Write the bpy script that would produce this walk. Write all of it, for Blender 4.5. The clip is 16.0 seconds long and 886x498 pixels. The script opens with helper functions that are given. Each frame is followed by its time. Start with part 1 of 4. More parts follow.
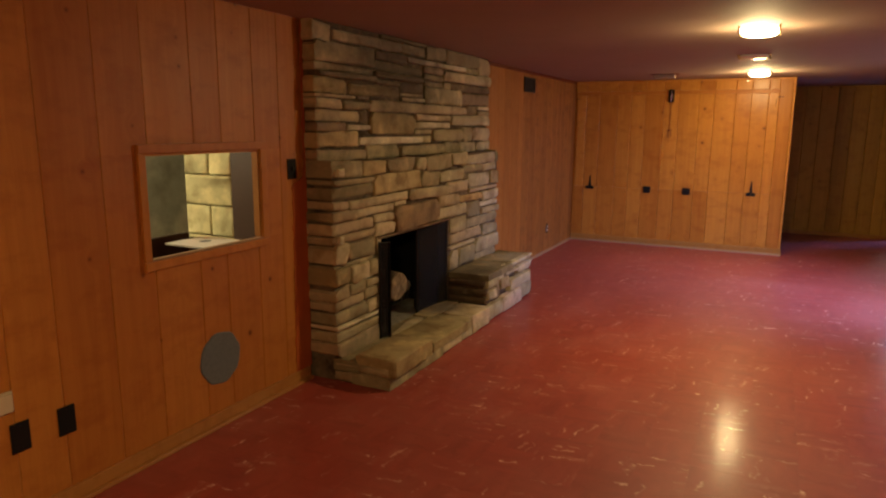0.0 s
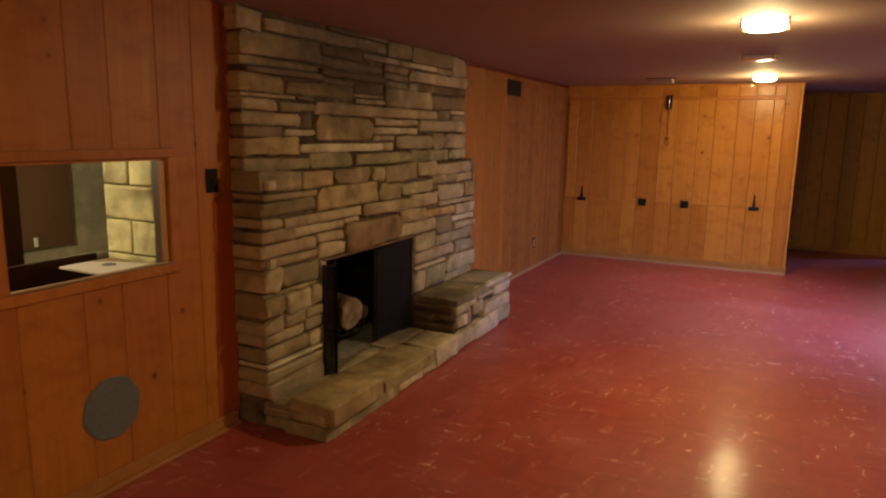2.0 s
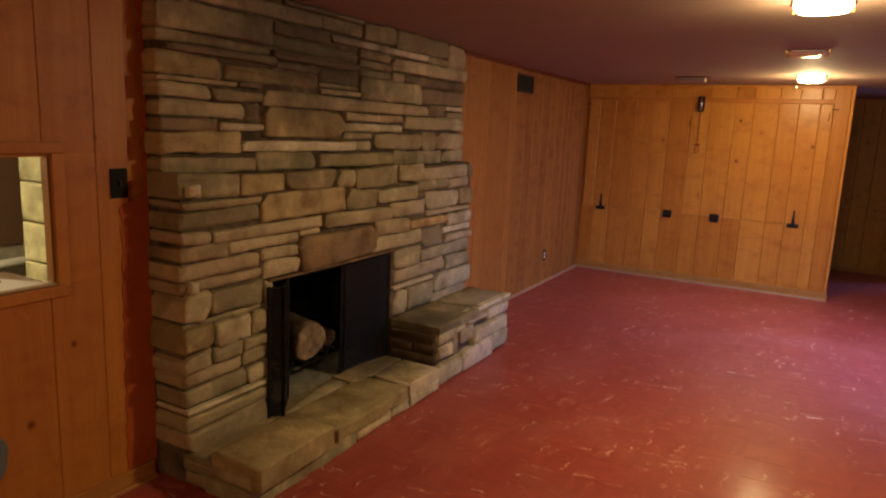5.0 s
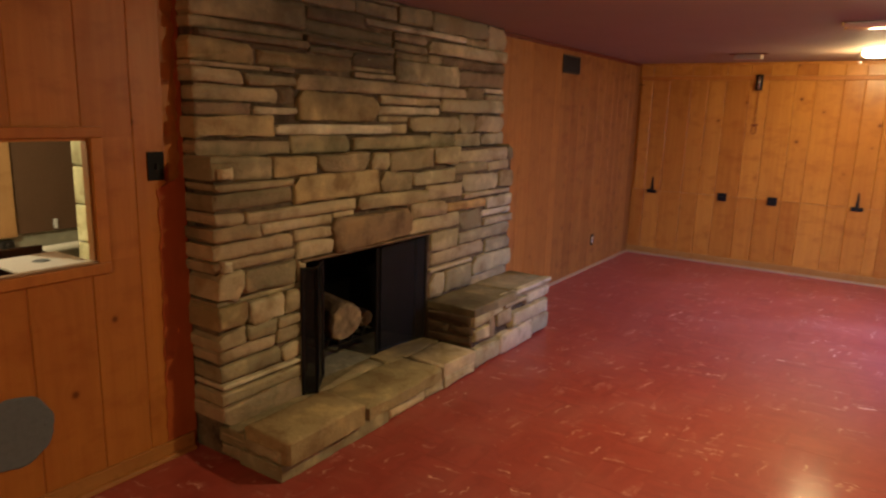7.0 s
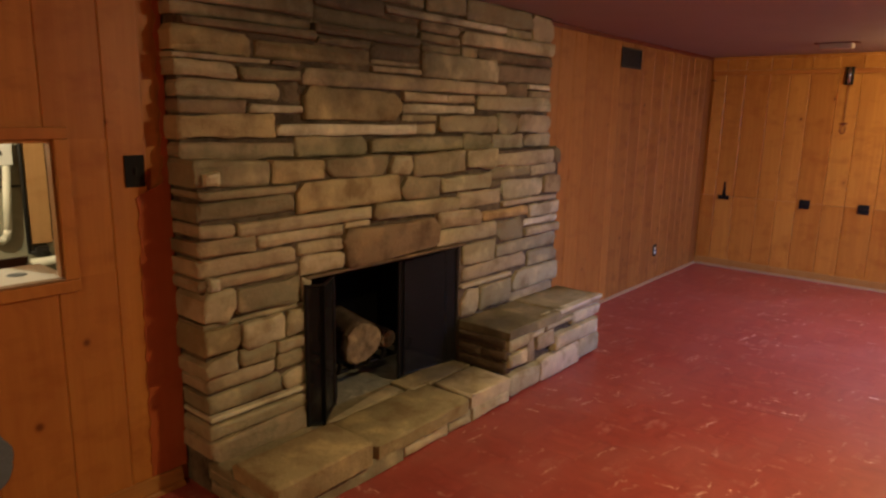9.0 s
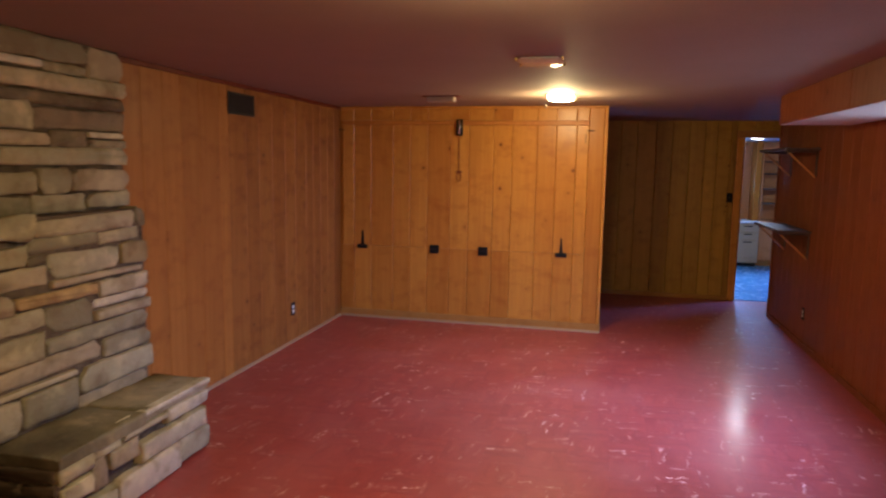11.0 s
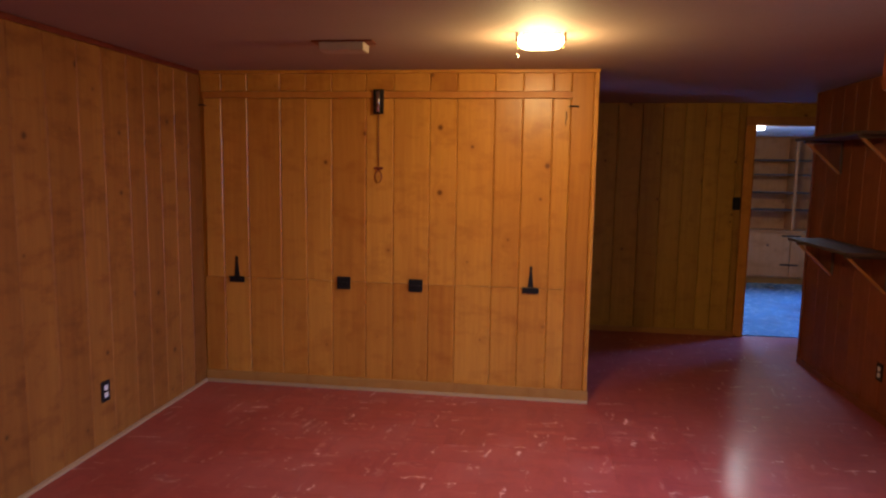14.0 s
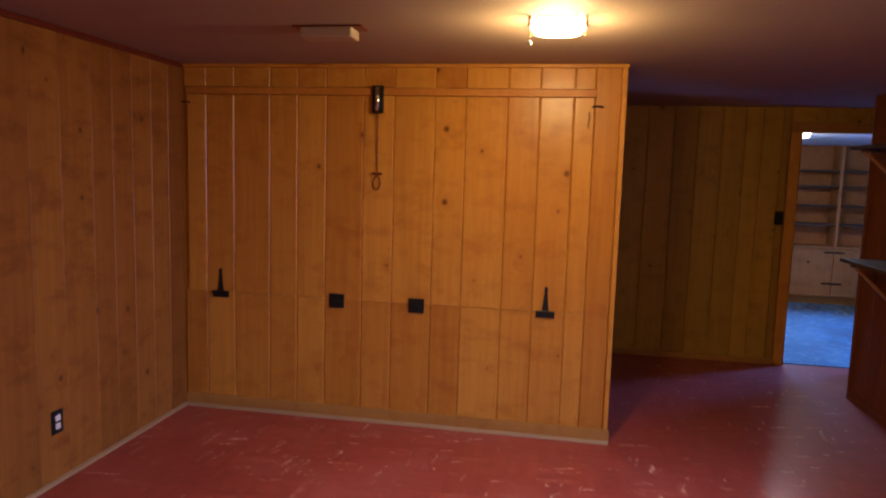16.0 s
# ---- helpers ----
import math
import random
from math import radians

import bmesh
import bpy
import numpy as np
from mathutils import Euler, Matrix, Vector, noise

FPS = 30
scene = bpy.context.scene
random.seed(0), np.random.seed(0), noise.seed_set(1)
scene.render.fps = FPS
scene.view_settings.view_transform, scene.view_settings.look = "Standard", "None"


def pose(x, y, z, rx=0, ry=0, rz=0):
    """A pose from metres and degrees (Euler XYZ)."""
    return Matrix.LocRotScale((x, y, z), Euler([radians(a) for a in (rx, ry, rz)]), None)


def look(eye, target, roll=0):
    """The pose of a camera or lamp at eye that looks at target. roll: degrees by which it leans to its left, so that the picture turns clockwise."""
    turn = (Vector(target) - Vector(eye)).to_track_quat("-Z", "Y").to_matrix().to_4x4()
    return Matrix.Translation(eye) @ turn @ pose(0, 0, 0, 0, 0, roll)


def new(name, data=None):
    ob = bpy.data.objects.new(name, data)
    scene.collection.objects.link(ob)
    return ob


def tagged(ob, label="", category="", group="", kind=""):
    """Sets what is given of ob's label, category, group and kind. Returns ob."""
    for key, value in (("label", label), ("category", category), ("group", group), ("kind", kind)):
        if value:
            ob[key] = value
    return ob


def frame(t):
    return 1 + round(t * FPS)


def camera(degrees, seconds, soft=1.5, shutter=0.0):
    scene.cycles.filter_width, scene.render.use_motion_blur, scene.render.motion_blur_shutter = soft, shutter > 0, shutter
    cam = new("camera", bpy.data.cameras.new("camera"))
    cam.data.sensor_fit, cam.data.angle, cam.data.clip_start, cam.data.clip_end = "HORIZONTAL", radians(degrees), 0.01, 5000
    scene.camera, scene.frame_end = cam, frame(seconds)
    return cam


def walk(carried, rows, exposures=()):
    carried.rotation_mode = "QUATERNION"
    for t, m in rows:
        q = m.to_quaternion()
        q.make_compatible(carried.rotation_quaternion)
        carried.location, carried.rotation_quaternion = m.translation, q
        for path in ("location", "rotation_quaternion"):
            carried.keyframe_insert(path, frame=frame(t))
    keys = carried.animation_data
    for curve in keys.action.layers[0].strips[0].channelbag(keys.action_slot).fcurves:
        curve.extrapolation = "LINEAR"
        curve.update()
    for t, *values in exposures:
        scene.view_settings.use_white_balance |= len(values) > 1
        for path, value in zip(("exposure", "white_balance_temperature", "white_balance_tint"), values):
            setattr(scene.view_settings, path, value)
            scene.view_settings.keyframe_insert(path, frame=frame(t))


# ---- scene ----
cam = camera(67.2, 16.0, 2.2, 0.5)
PATH = [
    (0, (2.519, 0.982, 1.57), (1.65, 2.746, 1.206), 0.4),
    (0.5, (2.516, 1.069, 1.564), (1.624, 2.82, 1.195), 0.2),
    (1, (2.426, 1.257, 1.565), (1.547, 3.015, 1.194), 0.6),
    (1.5, (2.429, 1.408, 1.575), (1.571, 3.177, 1.212), 0.7),
    (2, (2.5, 1.646, 1.578), (1.623, 3.409, 1.229), 1.0),
    (2.5, (2.537, 1.848, 1.574), (1.636, 3.601, 1.231), 1.0),
    (3, (2.496, 2.062, 1.56), (1.594, 3.814, 1.221), 1.2),
    (3.5, (2.423, 2.262, 1.58), (1.525, 4.018, 1.248), 1.8),
    (4, (2.418, 2.349, 1.59), (1.494, 4.089, 1.246), 2.3),
    (6.5, (2.509, 2.411, 1.59), (1.508, 4.102, 1.216), 1.7),
    (7, (2.554, 2.451, 1.572), (1.462, 4.078, 1.169), 1.7),
    (7.5, (2.572, 2.535, 1.546), (1.369, 4.076, 1.123), 0.9),
    (8, (2.522, 2.69, 1.539), (1.284, 4.202, 1.109), 0.8),
    (8.5, (2.474, 2.855, 1.556), (1.205, 4.339, 1.126), 1.1),
    (9, (2.471, 2.923, 1.55), (1.216, 4.428, 1.151), 1.2),
    (9.5, (2.561, 3.001, 1.601), (1.515, 4.675, 1.277), 1.5),
    (10, (2.619, 3.192, 1.617), (1.808, 4.998, 1.332), 1.9),
    (10.2, (2.668, 3.245, 1.625), (1.954, 5.092, 1.344), 1.8),
    (12.3, (2.461, 4.566, 1.563), (2.135, 6.524, 1.317), 0.2),
    (12.5, (2.422, 4.671, 1.562), (2.11, 6.631, 1.309), 0.4),
    (13, (2.288, 5.137, 1.549), (2.042, 7.107, 1.301), 0.8),
    (13.5, (2.277, 5.514, 1.533), (2.029, 7.483, 1.28), 0.8),
    (14, (2.282, 5.812, 1.531), (2.019, 7.78, 1.293), 0.9),
    (14.5, (2.286, 6.085, 1.542), (2.026, 8.052, 1.289), 1.2),
    (15, (2.262, 6.284, 1.548), (1.994, 8.252, 1.307), 1.8),
    (15.5, (2.31, 6.338, 1.56), (2.011, 8.301, 1.319), 2.0),
    (16, (2.334, 6.318, 1.539), (1.997, 8.277, 1.316), 1.7),
]
TINTS = [(0.0, 0.09, 5850, 10), (2.0, 0.0, 5900, 10), (4.0, 0.03, 5850, 10), (6.5, 0.12, 5600, 10), (7.5, 0.22, 5600, 10), (8.8, 0.20, 5500, 10), (9.5, 0.20, 5450, 10), (12.3, 0.06, 5350, 4), (12.6, -0.02, 5450, 6), (13.0, -0.22, 5850, 10), (13.6, -0.14, 6000, 10), (14.5, -0.08, 6050, 10), (16.0, -0.1, 6050, 10)]
walk(cam, [(t, look(eye, target, roll)) for t, eye, target, roll in PATH], TINTS)

# ---- world, lamps, exposure ----
world = bpy.data.worlds.new("world")
world.use_nodes = True
scene.world = world
SKY = world.node_tree.nodes.new("ShaderNodeTexSky")
SKY.sky_type, SKY.sun_disc = "NISHITA", False
SKY.sun_elevation, SKY.sun_rotation = radians(38), radians(120)
world.node_tree.links.new(SKY.outputs[0], world.node_tree.nodes["Background"].inputs[0])
world.node_tree.nodes["Background"].inputs[1].default_value = 0.1

WARM = (1.0, 0.69, 0.27)


def point_lamp(x, y, z, watts, colour, radius):
    ob = new("bulb_light", bpy.data.lights.new("bulb_light", "POINT"))
    ob.location, ob.data.energy, ob.data.color, ob.data.shadow_soft_size = (x, y, z), watts, colour, radius
    return ob


def window_lamp(eye, target, width, height, watts, colour):
    ob = new("window_light", bpy.data.lights.new("window_light", "AREA"))
    ob.matrix_world = look(eye, target)
    ob.data.shape, ob.data.size, ob.data.size_y = "RECTANGLE", width, height
    ob.data.energy, ob.data.color = watts, colour
    return ob


def room_lamp(x, y, watts, around=0.72, down=0.64):
    """A ceiling lamp's light: round about, and more of it down through the bowl."""
    point_lamp(x, y, 2.085, watts * around, WARM, 0.08)
    ob = window_lamp((x, y, 2.10), (x, y + 0.001, 0), 0.17, 0.17, watts * down, WARM)
    return ob


room_lamp(2.37, 5.6, 39)
room_lamp(2.295, 9.135, 30, 1.5, 0.12)
# added lamp, unseen behind the start, to brighten the near wall and floor
room_lamp(2.4, 0.6, 45)
point_lamp(-2.2, 3.2, 1.95, 145, (1.0, 0.80, 0.42), 0.05)
window_lamp((4.44, 7.7, 1.42), (2.6, 8.4, 0.0), 1.65, 0.8, 64, (0.35, 0.45, 1.0)).data.spread = radians(96)
point_lamp(4.67, 13.55, 1.94, 17, (0.95, 0.9, 0.8), 0.06)
window_lamp((4.67, 13.55, 1.965), (4.67, 13.551, 0), 0.14, 0.14, 4, (0.85, 0.88, 1.0))
window_lamp((4.66, 15.90, 1.5), (4.5, 12.0, 0.2), 0.5, 0.5, 15, (0.24, 0.46, 1.0)).data.spread = radians(100)
window_lamp((7.44, 14.2, 1.5), (4.3, 12.0, 0.0), 0.7, 0.5, 110, (0.14, 0.30, 1.0)).data.spread = radians(110)


# ---- materials ----
class Nodes:
    """A material's node tree, written as nested calls."""

    def __init__(self, name):
        self.mat = bpy.data.materials.new(name)
        self.mat.use_nodes = True
        self.tree = self.mat.node_tree
        self.bsdf = self.tree.nodes["Principled BSDF"]

    def put(self, socket, value):
        if isinstance(value, bpy.types.NodeSocket):
            self.tree.links.new(value, socket)
        elif isinstance(value, tuple) and socket.type == "RGBA" and len(value) == 3:
            socket.default_value = (*value, 1)
        else:
            socket.default_value = value

    def node(self, kind, out=0, props=(), **inputs):
        n = self.tree.nodes.new("ShaderNode" + kind)
        for key, value in props:
            setattr(n, key, value)
        for key, value in inputs.items():
            self.put(n.inputs[int(key[1:])] if key[0] == "i" and key[1:].isdigit() else n.inputs[key], value)
        return n.outputs[out]

    def math(self, op, a, b=0.0, c=0.0):
        return self.node("Math", 0, (("operation", op),), i0=a, i1=b, i2=c)

    def vec(self, op, a, b):
        return self.node("VectorMath", 0, (("operation", op),), i0=a, i1=b)

    def mix(self, f, a, b, blend="MIX"):
        n = self.tree.nodes.new("ShaderNodeMix")
        n.data_type, n.blend_type = "RGBA", blend
        for i, v in ((0, f), (6, a), (7, b)):
            self.put(n.inputs[i], v)
        return n.outputs[2]

    def span(self, value, a, b, c=0.0, d=1.0):
        return self.node("MapRange", 0, (), i0=value, i1=a, i2=b, i3=c, i4=d)

    def noise(self, vector, scale, detail=3.0, rough=0.55):
        return self.node("TexNoise", 0, (), Vector=vector, Scale=scale, Detail=detail, Roughness=rough)

    def place(self):
        return self.node("NewGeometry", 0)

    def rand(self):
        return self.node("ObjectInfo", 5)

    def bump(self, height, strength, distance=0.01):
        n = self.tree.nodes.new("ShaderNodeBump")
        n.inputs["Strength"].default_value, n.inputs["Distance"].default_value = strength, distance
        self.put(n.inputs["Height"], height)
        self.put(self.bsdf.inputs["Normal"], n.outputs[0])

    def done(self, colour, rough=0.5, metal=0.0, spec=0.5):
        self.put(self.bsdf.inputs["Base Color"], colour)
        self.put(self.bsdf.inputs["Roughness"], rough)
        self.put(self.bsdf.inputs["Metallic"], metal)
        self.put(self.bsdf.inputs["Specular IOR Level"], spec)
        return self.mat


def shifted(n, amount=7.0):
    """World place, moved by a random step for each object, so that no two boards are cut from one picture."""
    r = n.rand()
    step = n.node("CombineXYZ", 0, (), X=n.math("MULTIPLY", r, amount), Y=n.math("MULTIPLY", r, amount * 1.7), Z=n.math("MULTIPLY", r, amount * 2.3))
    return n.vec("ADD", n.place(), step)


def wood(name, light, deep, rough=0.35, knots=1.0, along="Z", vary=0.35, stains=0.5):
    """Varnished pine: long grain, rings round dark knots, a tone of its own for each board."""
    n = Nodes(name)
    p = n.node("SeparateXYZ", 0, (), Vector=shifted(n))
    sep = p.node
    x, y, z = sep.outputs
    if along == "Z":
        across, length = n.math("ADD", x, y), z
    elif along == "Y":
        across, length = n.math("ADD", x, z), y
    else:
        across, length = n.math("ADD", y, z), x
    kv = n.node("CombineXYZ", 0, (), X=n.math("MULTIPLY", across, 4.0), Y=n.math("MULTIPLY", length, 3.7), Z=0.0)
    kd = n.node("TexVoronoi", 0, (("voronoi_dimensions", "2D"),), Vector=kv, Scale=1.0, Randomness=1.0)
    size = n.node("TexVoronoi", 1, (("voronoi_dimensions", "2D"),), Vector=kv, Scale=1.0, Randomness=1.0)
    pick = n.node("SeparateColor", 0, (), i0=size)
    radius = n.span(pick, 0.38, 1.0, -0.075, 0.055)
    knot = n.math("MULTIPLY", n.span(n.math("SUBTRACT", kd, radius), 0.035, -0.02), knots)
    halo = n.math("MULTIPLY", n.span(n.math("SUBTRACT", kd, radius), 0.22, 0.0), knots)
    bend = n.math("ADD", n.math("MULTIPLY", across, 26.0), n.math("MULTIPLY", halo, 1.6))
    gv = n.node("CombineXYZ", 0, (), X=bend, Y=n.math("MULTIPLY", length, 1.3), Z=0.0)
    grain = n.noise(gv, 1.0, 5.0, 0.6)
    fine = n.noise(n.node("CombineXYZ", 0, (), X=n.math("MULTIPLY", across, 240.0), Y=n.math("MULTIPLY", length, 6.0), Z=0.0), 1.0, 2.0)
    blotch = n.noise(gv, 0.12, 2.0)
    tone = n.math("ADD", n.math("MULTIPLY", grain, 0.75), n.math("MULTIPLY", n.math("SUBTRACT", n.rand(), 0.5), vary))
    tone = n.math("ADD", tone, n.math("MULTIPLY", n.math("SUBTRACT", blotch, 0.5), 0.5))
    col = n.mix(n.span(tone, 0.1, 0.75), light, deep)
    col = n.mix(n.math("MULTIPLY", n.span(fine, 0.5, 0.75), 0.25), col, deep)
    smudge = n.noise(n.node("CombineXYZ", 0, (), X=n.math("MULTIPLY", across, 5.0), Y=n.math("MULTIPLY", length, 9.0), Z=n.math("MULTIPLY", n.rand(), 9.0)), 1.0, 4.0, 0.6)
    col = n.mix(n.math("MULTIPLY", n.span(smudge, 0.50, 0.74), stains), col, (deep[0] * 0.8, deep[1] * 0.66, deep[2] * 0.55))
    col = n.mix(n.math("MULTIPLY", halo, 0.4), col, deep)
    col = n.mix(n.math("MULTIPLY", knot, 0.85), col, (deep[0] * 0.30, deep[1] * 0.20, deep[2] * 0.16))
    n.bump(n.math("ADD", grain, n.math("MULTIPLY", fine, 0.3)), 0.12, 0.004)
    return n.done(col, n.span(grain, 0.2, 0.8, rough - 0.06, rough + 0.1), 0.0, 0.28)


def sooted(n):
    """Old smoke stains: a plume high over the fire opening and a patch on the hearth beside it, ragged at the edges."""
    p = n.place()
    x, y, z = n.node("SeparateXYZ", 0, (), Vector=p).node.outputs
    ragged = n.math("MULTIPLY", n.math("SUBTRACT", n.noise(p, 5.0, 4.0, 0.65), 0.5), 1.6)

    def spot(u, u0, ru, v, v0, rv):
        du, dv = n.math("DIVIDE", n.math("SUBTRACT", u, u0), ru), n.math("DIVIDE", n.math("SUBTRACT", v, v0), rv)
        far = n.math("SQRT", n.math("ADD", n.math("MULTIPLY", du, du), n.math("MULTIPLY", dv, dv)))
        return n.span(n.math("ADD", far, ragged), 1.25, 0.35)

    plume = spot(y, 5.2, 0.8, z, 1.98, 0.40)
    hearth = n.math("MULTIPLY", spot(y, 5.62, 0.34, x, 0.24, 0.14), n.math("LESS_THAN", z, 0.2))
    bench = n.math("MULTIPLY", spot(y, 5.9, 0.25, x, 0.42, 0.2), n.math("LESS_THAN", n.math("ABSOLUTE", n.math("SUBTRACT", z, 0.38)), 0.04))
    return n.math("MAXIMUM", plume, n.math("MAXIMUM", hearth, bench))


def stone_like(name, light, deep, stain, rough=0.85, scale=9.0, relief=0.8, soot=0.0, hues=0.0):
    """Split stone: two sizes of mottling, stains and a chipped relief."""
    n = Nodes(name)
    v = shifted(n)
    big, small = n.noise(v, scale, 5.0, 0.6), n.noise(v, scale * 7, 4.0, 0.65)
    streak = n.noise(n.vec("MULTIPLY", v, (14.0, 3.0, 22.0)), 1.0, 3.0)
    tone = n.math("ADD", n.math("MULTIPLY", n.rand(), 0.75), n.math("MULTIPLY", small, 0.3))
    col = n.mix(n.span(n.math("ADD", tone, n.math("MULTIPLY", streak, 0.4)), 0.25, 1.05), light, deep)
    other = n.math("FRACT", n.math("MULTIPLY", n.rand(), 7.13))
    if hues:
        col = n.mix(n.math("MULTIPLY", n.span(other, 0.62, 0.95), hues), col, (light[0] * 1.12, light[1] * 1.0, light[2] * 1.06))
        col = n.mix(n.math("MULTIPLY", n.span(other, 0.36, 0.06), hues), col, (deep[0] * 0.66, deep[1] * 0.70, deep[2] * 0.70))
    col = n.mix(n.math("MULTIPLY", n.span(big, 0.50, 0.70), 0.7), col, stain)
    broad = n.noise(v, scale * 0.55, 3.0, 0.6)
    col = n.mix(n.math("MULTIPLY", n.span(broad, 0.53, 0.66), 0.65), col, (min(1.0, light[0] * 1.3), min(1.0, light[1] * 1.24), light[2] * 1.15))
    col = n.mix(n.math("MULTIPLY", n.span(broad, 0.47, 0.34), 0.7), col, (stain[0] * 0.75, stain[1] * 0.68, stain[2] * 0.6))
    if soot:
        col = n.mix(n.math("MULTIPLY", sooted(n), soot), col, (0.055, 0.042, 0.032))
    n.bump(n.math("ADD", n.math("MULTIPLY", big, 1.0), n.math("MULTIPLY", small, 0.45)), relief, 0.016)
    return n.done(col, n.span(small, 0.3, 0.7, rough - 0.1, rough + 0.08), 0.0, 0.3)


def painted(name, colour, rough=0.6, mottle=0.12, relief=0.15, scale=18.0, metal=0.0, spec=0.4):
    """A painted, moulded or metal surface with faint uneven tone, dirt and relief."""
    n = Nodes(name)
    v = shifted(n)
    a, b = n.noise(v, scale * 0.12, 3.0), n.noise(v, scale * 4, 3.0)
    dark = tuple(c * 0.62 for c in colour)
    f = n.math("ADD", n.math("MULTIPLY", n.span(a, 0.35, 0.7), mottle), n.math("MULTIPLY", n.span(b, 0.45, 0.8), mottle))
    n.bump(b, relief, 0.003)
    return n.done(n.mix(f, colour, dark), n.span(b, 0.2, 0.8, max(rough - 0.08, 0.02), rough + 0.08), metal, spec)


def glow(name, colour, strength):
    n = Nodes(name)
    n.put(n.bsdf.inputs["Emission Color"], colour)
    n.bsdf.inputs["Emission Strength"].default_value = strength
    return n.done((0.8, 0.78, 0.72), 0.3)


def floor_tile():
    """Red marbled asphalt tile: pale chips that run one way on one tile and across on the next, wax worn dull in patches."""
    n = Nodes("red_tile")
    p = n.place()
    s = n.node("SeparateXYZ", 0, (), Vector=p).node
    x, y = s.outputs[0], s.outputs[1]
    cells = n.math("ADD", n.math("FLOOR", n.math("DIVIDE", x, TILE)), n.math("FLOOR", n.math("DIVIDE", y, TILE)))
    odd = n.math("MODULO", n.math("ABSOLUTE", cells), 2.0)
    turn = n.math("GREATER_THAN", odd, 0.5)
    one = n.node("CombineXYZ", 0, (), X=n.math("MULTIPLY", x, 8.0), Y=n.math("MULTIPLY", y, 42.0), Z=0.0)
    two = n.node("CombineXYZ", 0, (), X=n.math("MULTIPLY", y, 8.0), Y=n.math("MULTIPLY", x, 42.0), Z=5.0)
    v = n.mix(turn, one, two)
    tile_tone = n.node("TexWhiteNoise", 0, (("noise_dimensions", "1D"),), W=n.math("ADD", n.math("MULTIPLY", n.math("FLOOR", n.math("DIVIDE", x, TILE)), 17.3), n.math("FLOOR", n.math("DIVIDE", y, TILE))))
    warp = n.noise(p, 14.0, 2.0)
    v = n.vec("ADD", v, n.node("CombineXYZ", 0, (), X=n.math("MULTIPLY", tile_tone, 37.0), Y=n.math("MULTIPLY", tile_tone, 91.0), Z=0.0))
    v = n.vec("ADD", v, n.node("CombineXYZ", 0, (), X=n.math("MULTIPLY", warp, 2.6), Y=n.math("MULTIPLY", warp, 4.4), Z=0.0))
    d = n.node("TexVoronoi", 0, (("voronoi_dimensions", "2D"),), Vector=v, Scale=1.0, Randomness=1.0)
    c = n.node("TexVoronoi", 1, (("voronoi_dimensions", "2D"),), Vector=v, Scale=1.0, Randomness=1.0)
    pick = n.node("SeparateColor", 0, (), i0=c)
    patch = n.span(n.noise(p, 1.9, 4.0), 0.40, 0.60, 0.15, 1.0)
    keep = n.math("MULTIPLY", n.math("MULTIPLY", n.span(pick, 0.89, 0.98, 0.0, 1.0), 1.2), patch)
    chip = n.math("MULTIPLY", n.math("MULTIPLY", n.span(d, 0.46, 0.1), keep), n.span(n.noise(p, 37.0, 2.0), 0.35, 0.6, 0.25, 1.0))
    cloud, dust = n.noise(v, 0.35, 4.0, 0.6), n.noise(p, 2.2, 4.0, 0.6)
    col = n.mix(n.span(cloud, 0.35, 0.7), (0.345, 0.055, 0.037), (0.265, 0.040, 0.029))
    col = n.mix(n.math("MULTIPLY", tile_tone, 0.12), col, (0.47, 0.075, 0.05))
    col = n.mix(n.math("MULTIPLY", n.span(dust, 0.46, 0.7), 0.30), col, (0.43, 0.135, 0.10))
    sv = n.vec("ADD", n.vec("MULTIPLY", v, (0.62, 0.42, 1.0)), (3.7, 9.1, 0.0))
    sd = n.node("TexVoronoi", 0, (("voronoi_dimensions", "2D"),), Vector=sv, Scale=1.0, Randomness=1.0)
    sc = n.node("SeparateColor", 0, (), i0=n.node("TexVoronoi", 1, (("voronoi_dimensions", "2D"),), Vector=sv, Scale=1.0, Randomness=1.0))
    smear = n.math("MULTIPLY", n.math("MULTIPLY", n.span(sd, 0.5, 0.12), n.span(sc, 0.74, 0.98)), n.span(n.noise(p, 21.0, 3.0, 0.6), 0.38, 0.62))
    col = n.mix(n.math("MULTIPLY", n.math("MULTIPLY", smear, patch), 0.42), col, (0.72, 0.34, 0.27))
    col = n.mix(chip, col, (0.78, 0.46, 0.36))
    n.bsdf.inputs["Coat Weight"].default_value = 0.34
    n.put(n.bsdf.inputs["Coat Roughness"], n.span(n.math("ADD", n.math("MULTIPLY", dust, 0.6), n.math("MULTIPLY", n.noise(p, 17.0, 4.0, 0.65), 0.4)), 0.36, 0.64, 0.10, 0.26))
    n.bump(n.math("ADD", n.math("MULTIPLY", n.noise(p, 5.0, 3.0), 1.0), n.math("MULTIPLY", n.noise(p, 28.0, 3.0), 0.22)), 0.13, 0.01)
    return n.done(col, n.span(dust, 0.3, 0.75, 0.46, 0.62), 0.0, 0.48)


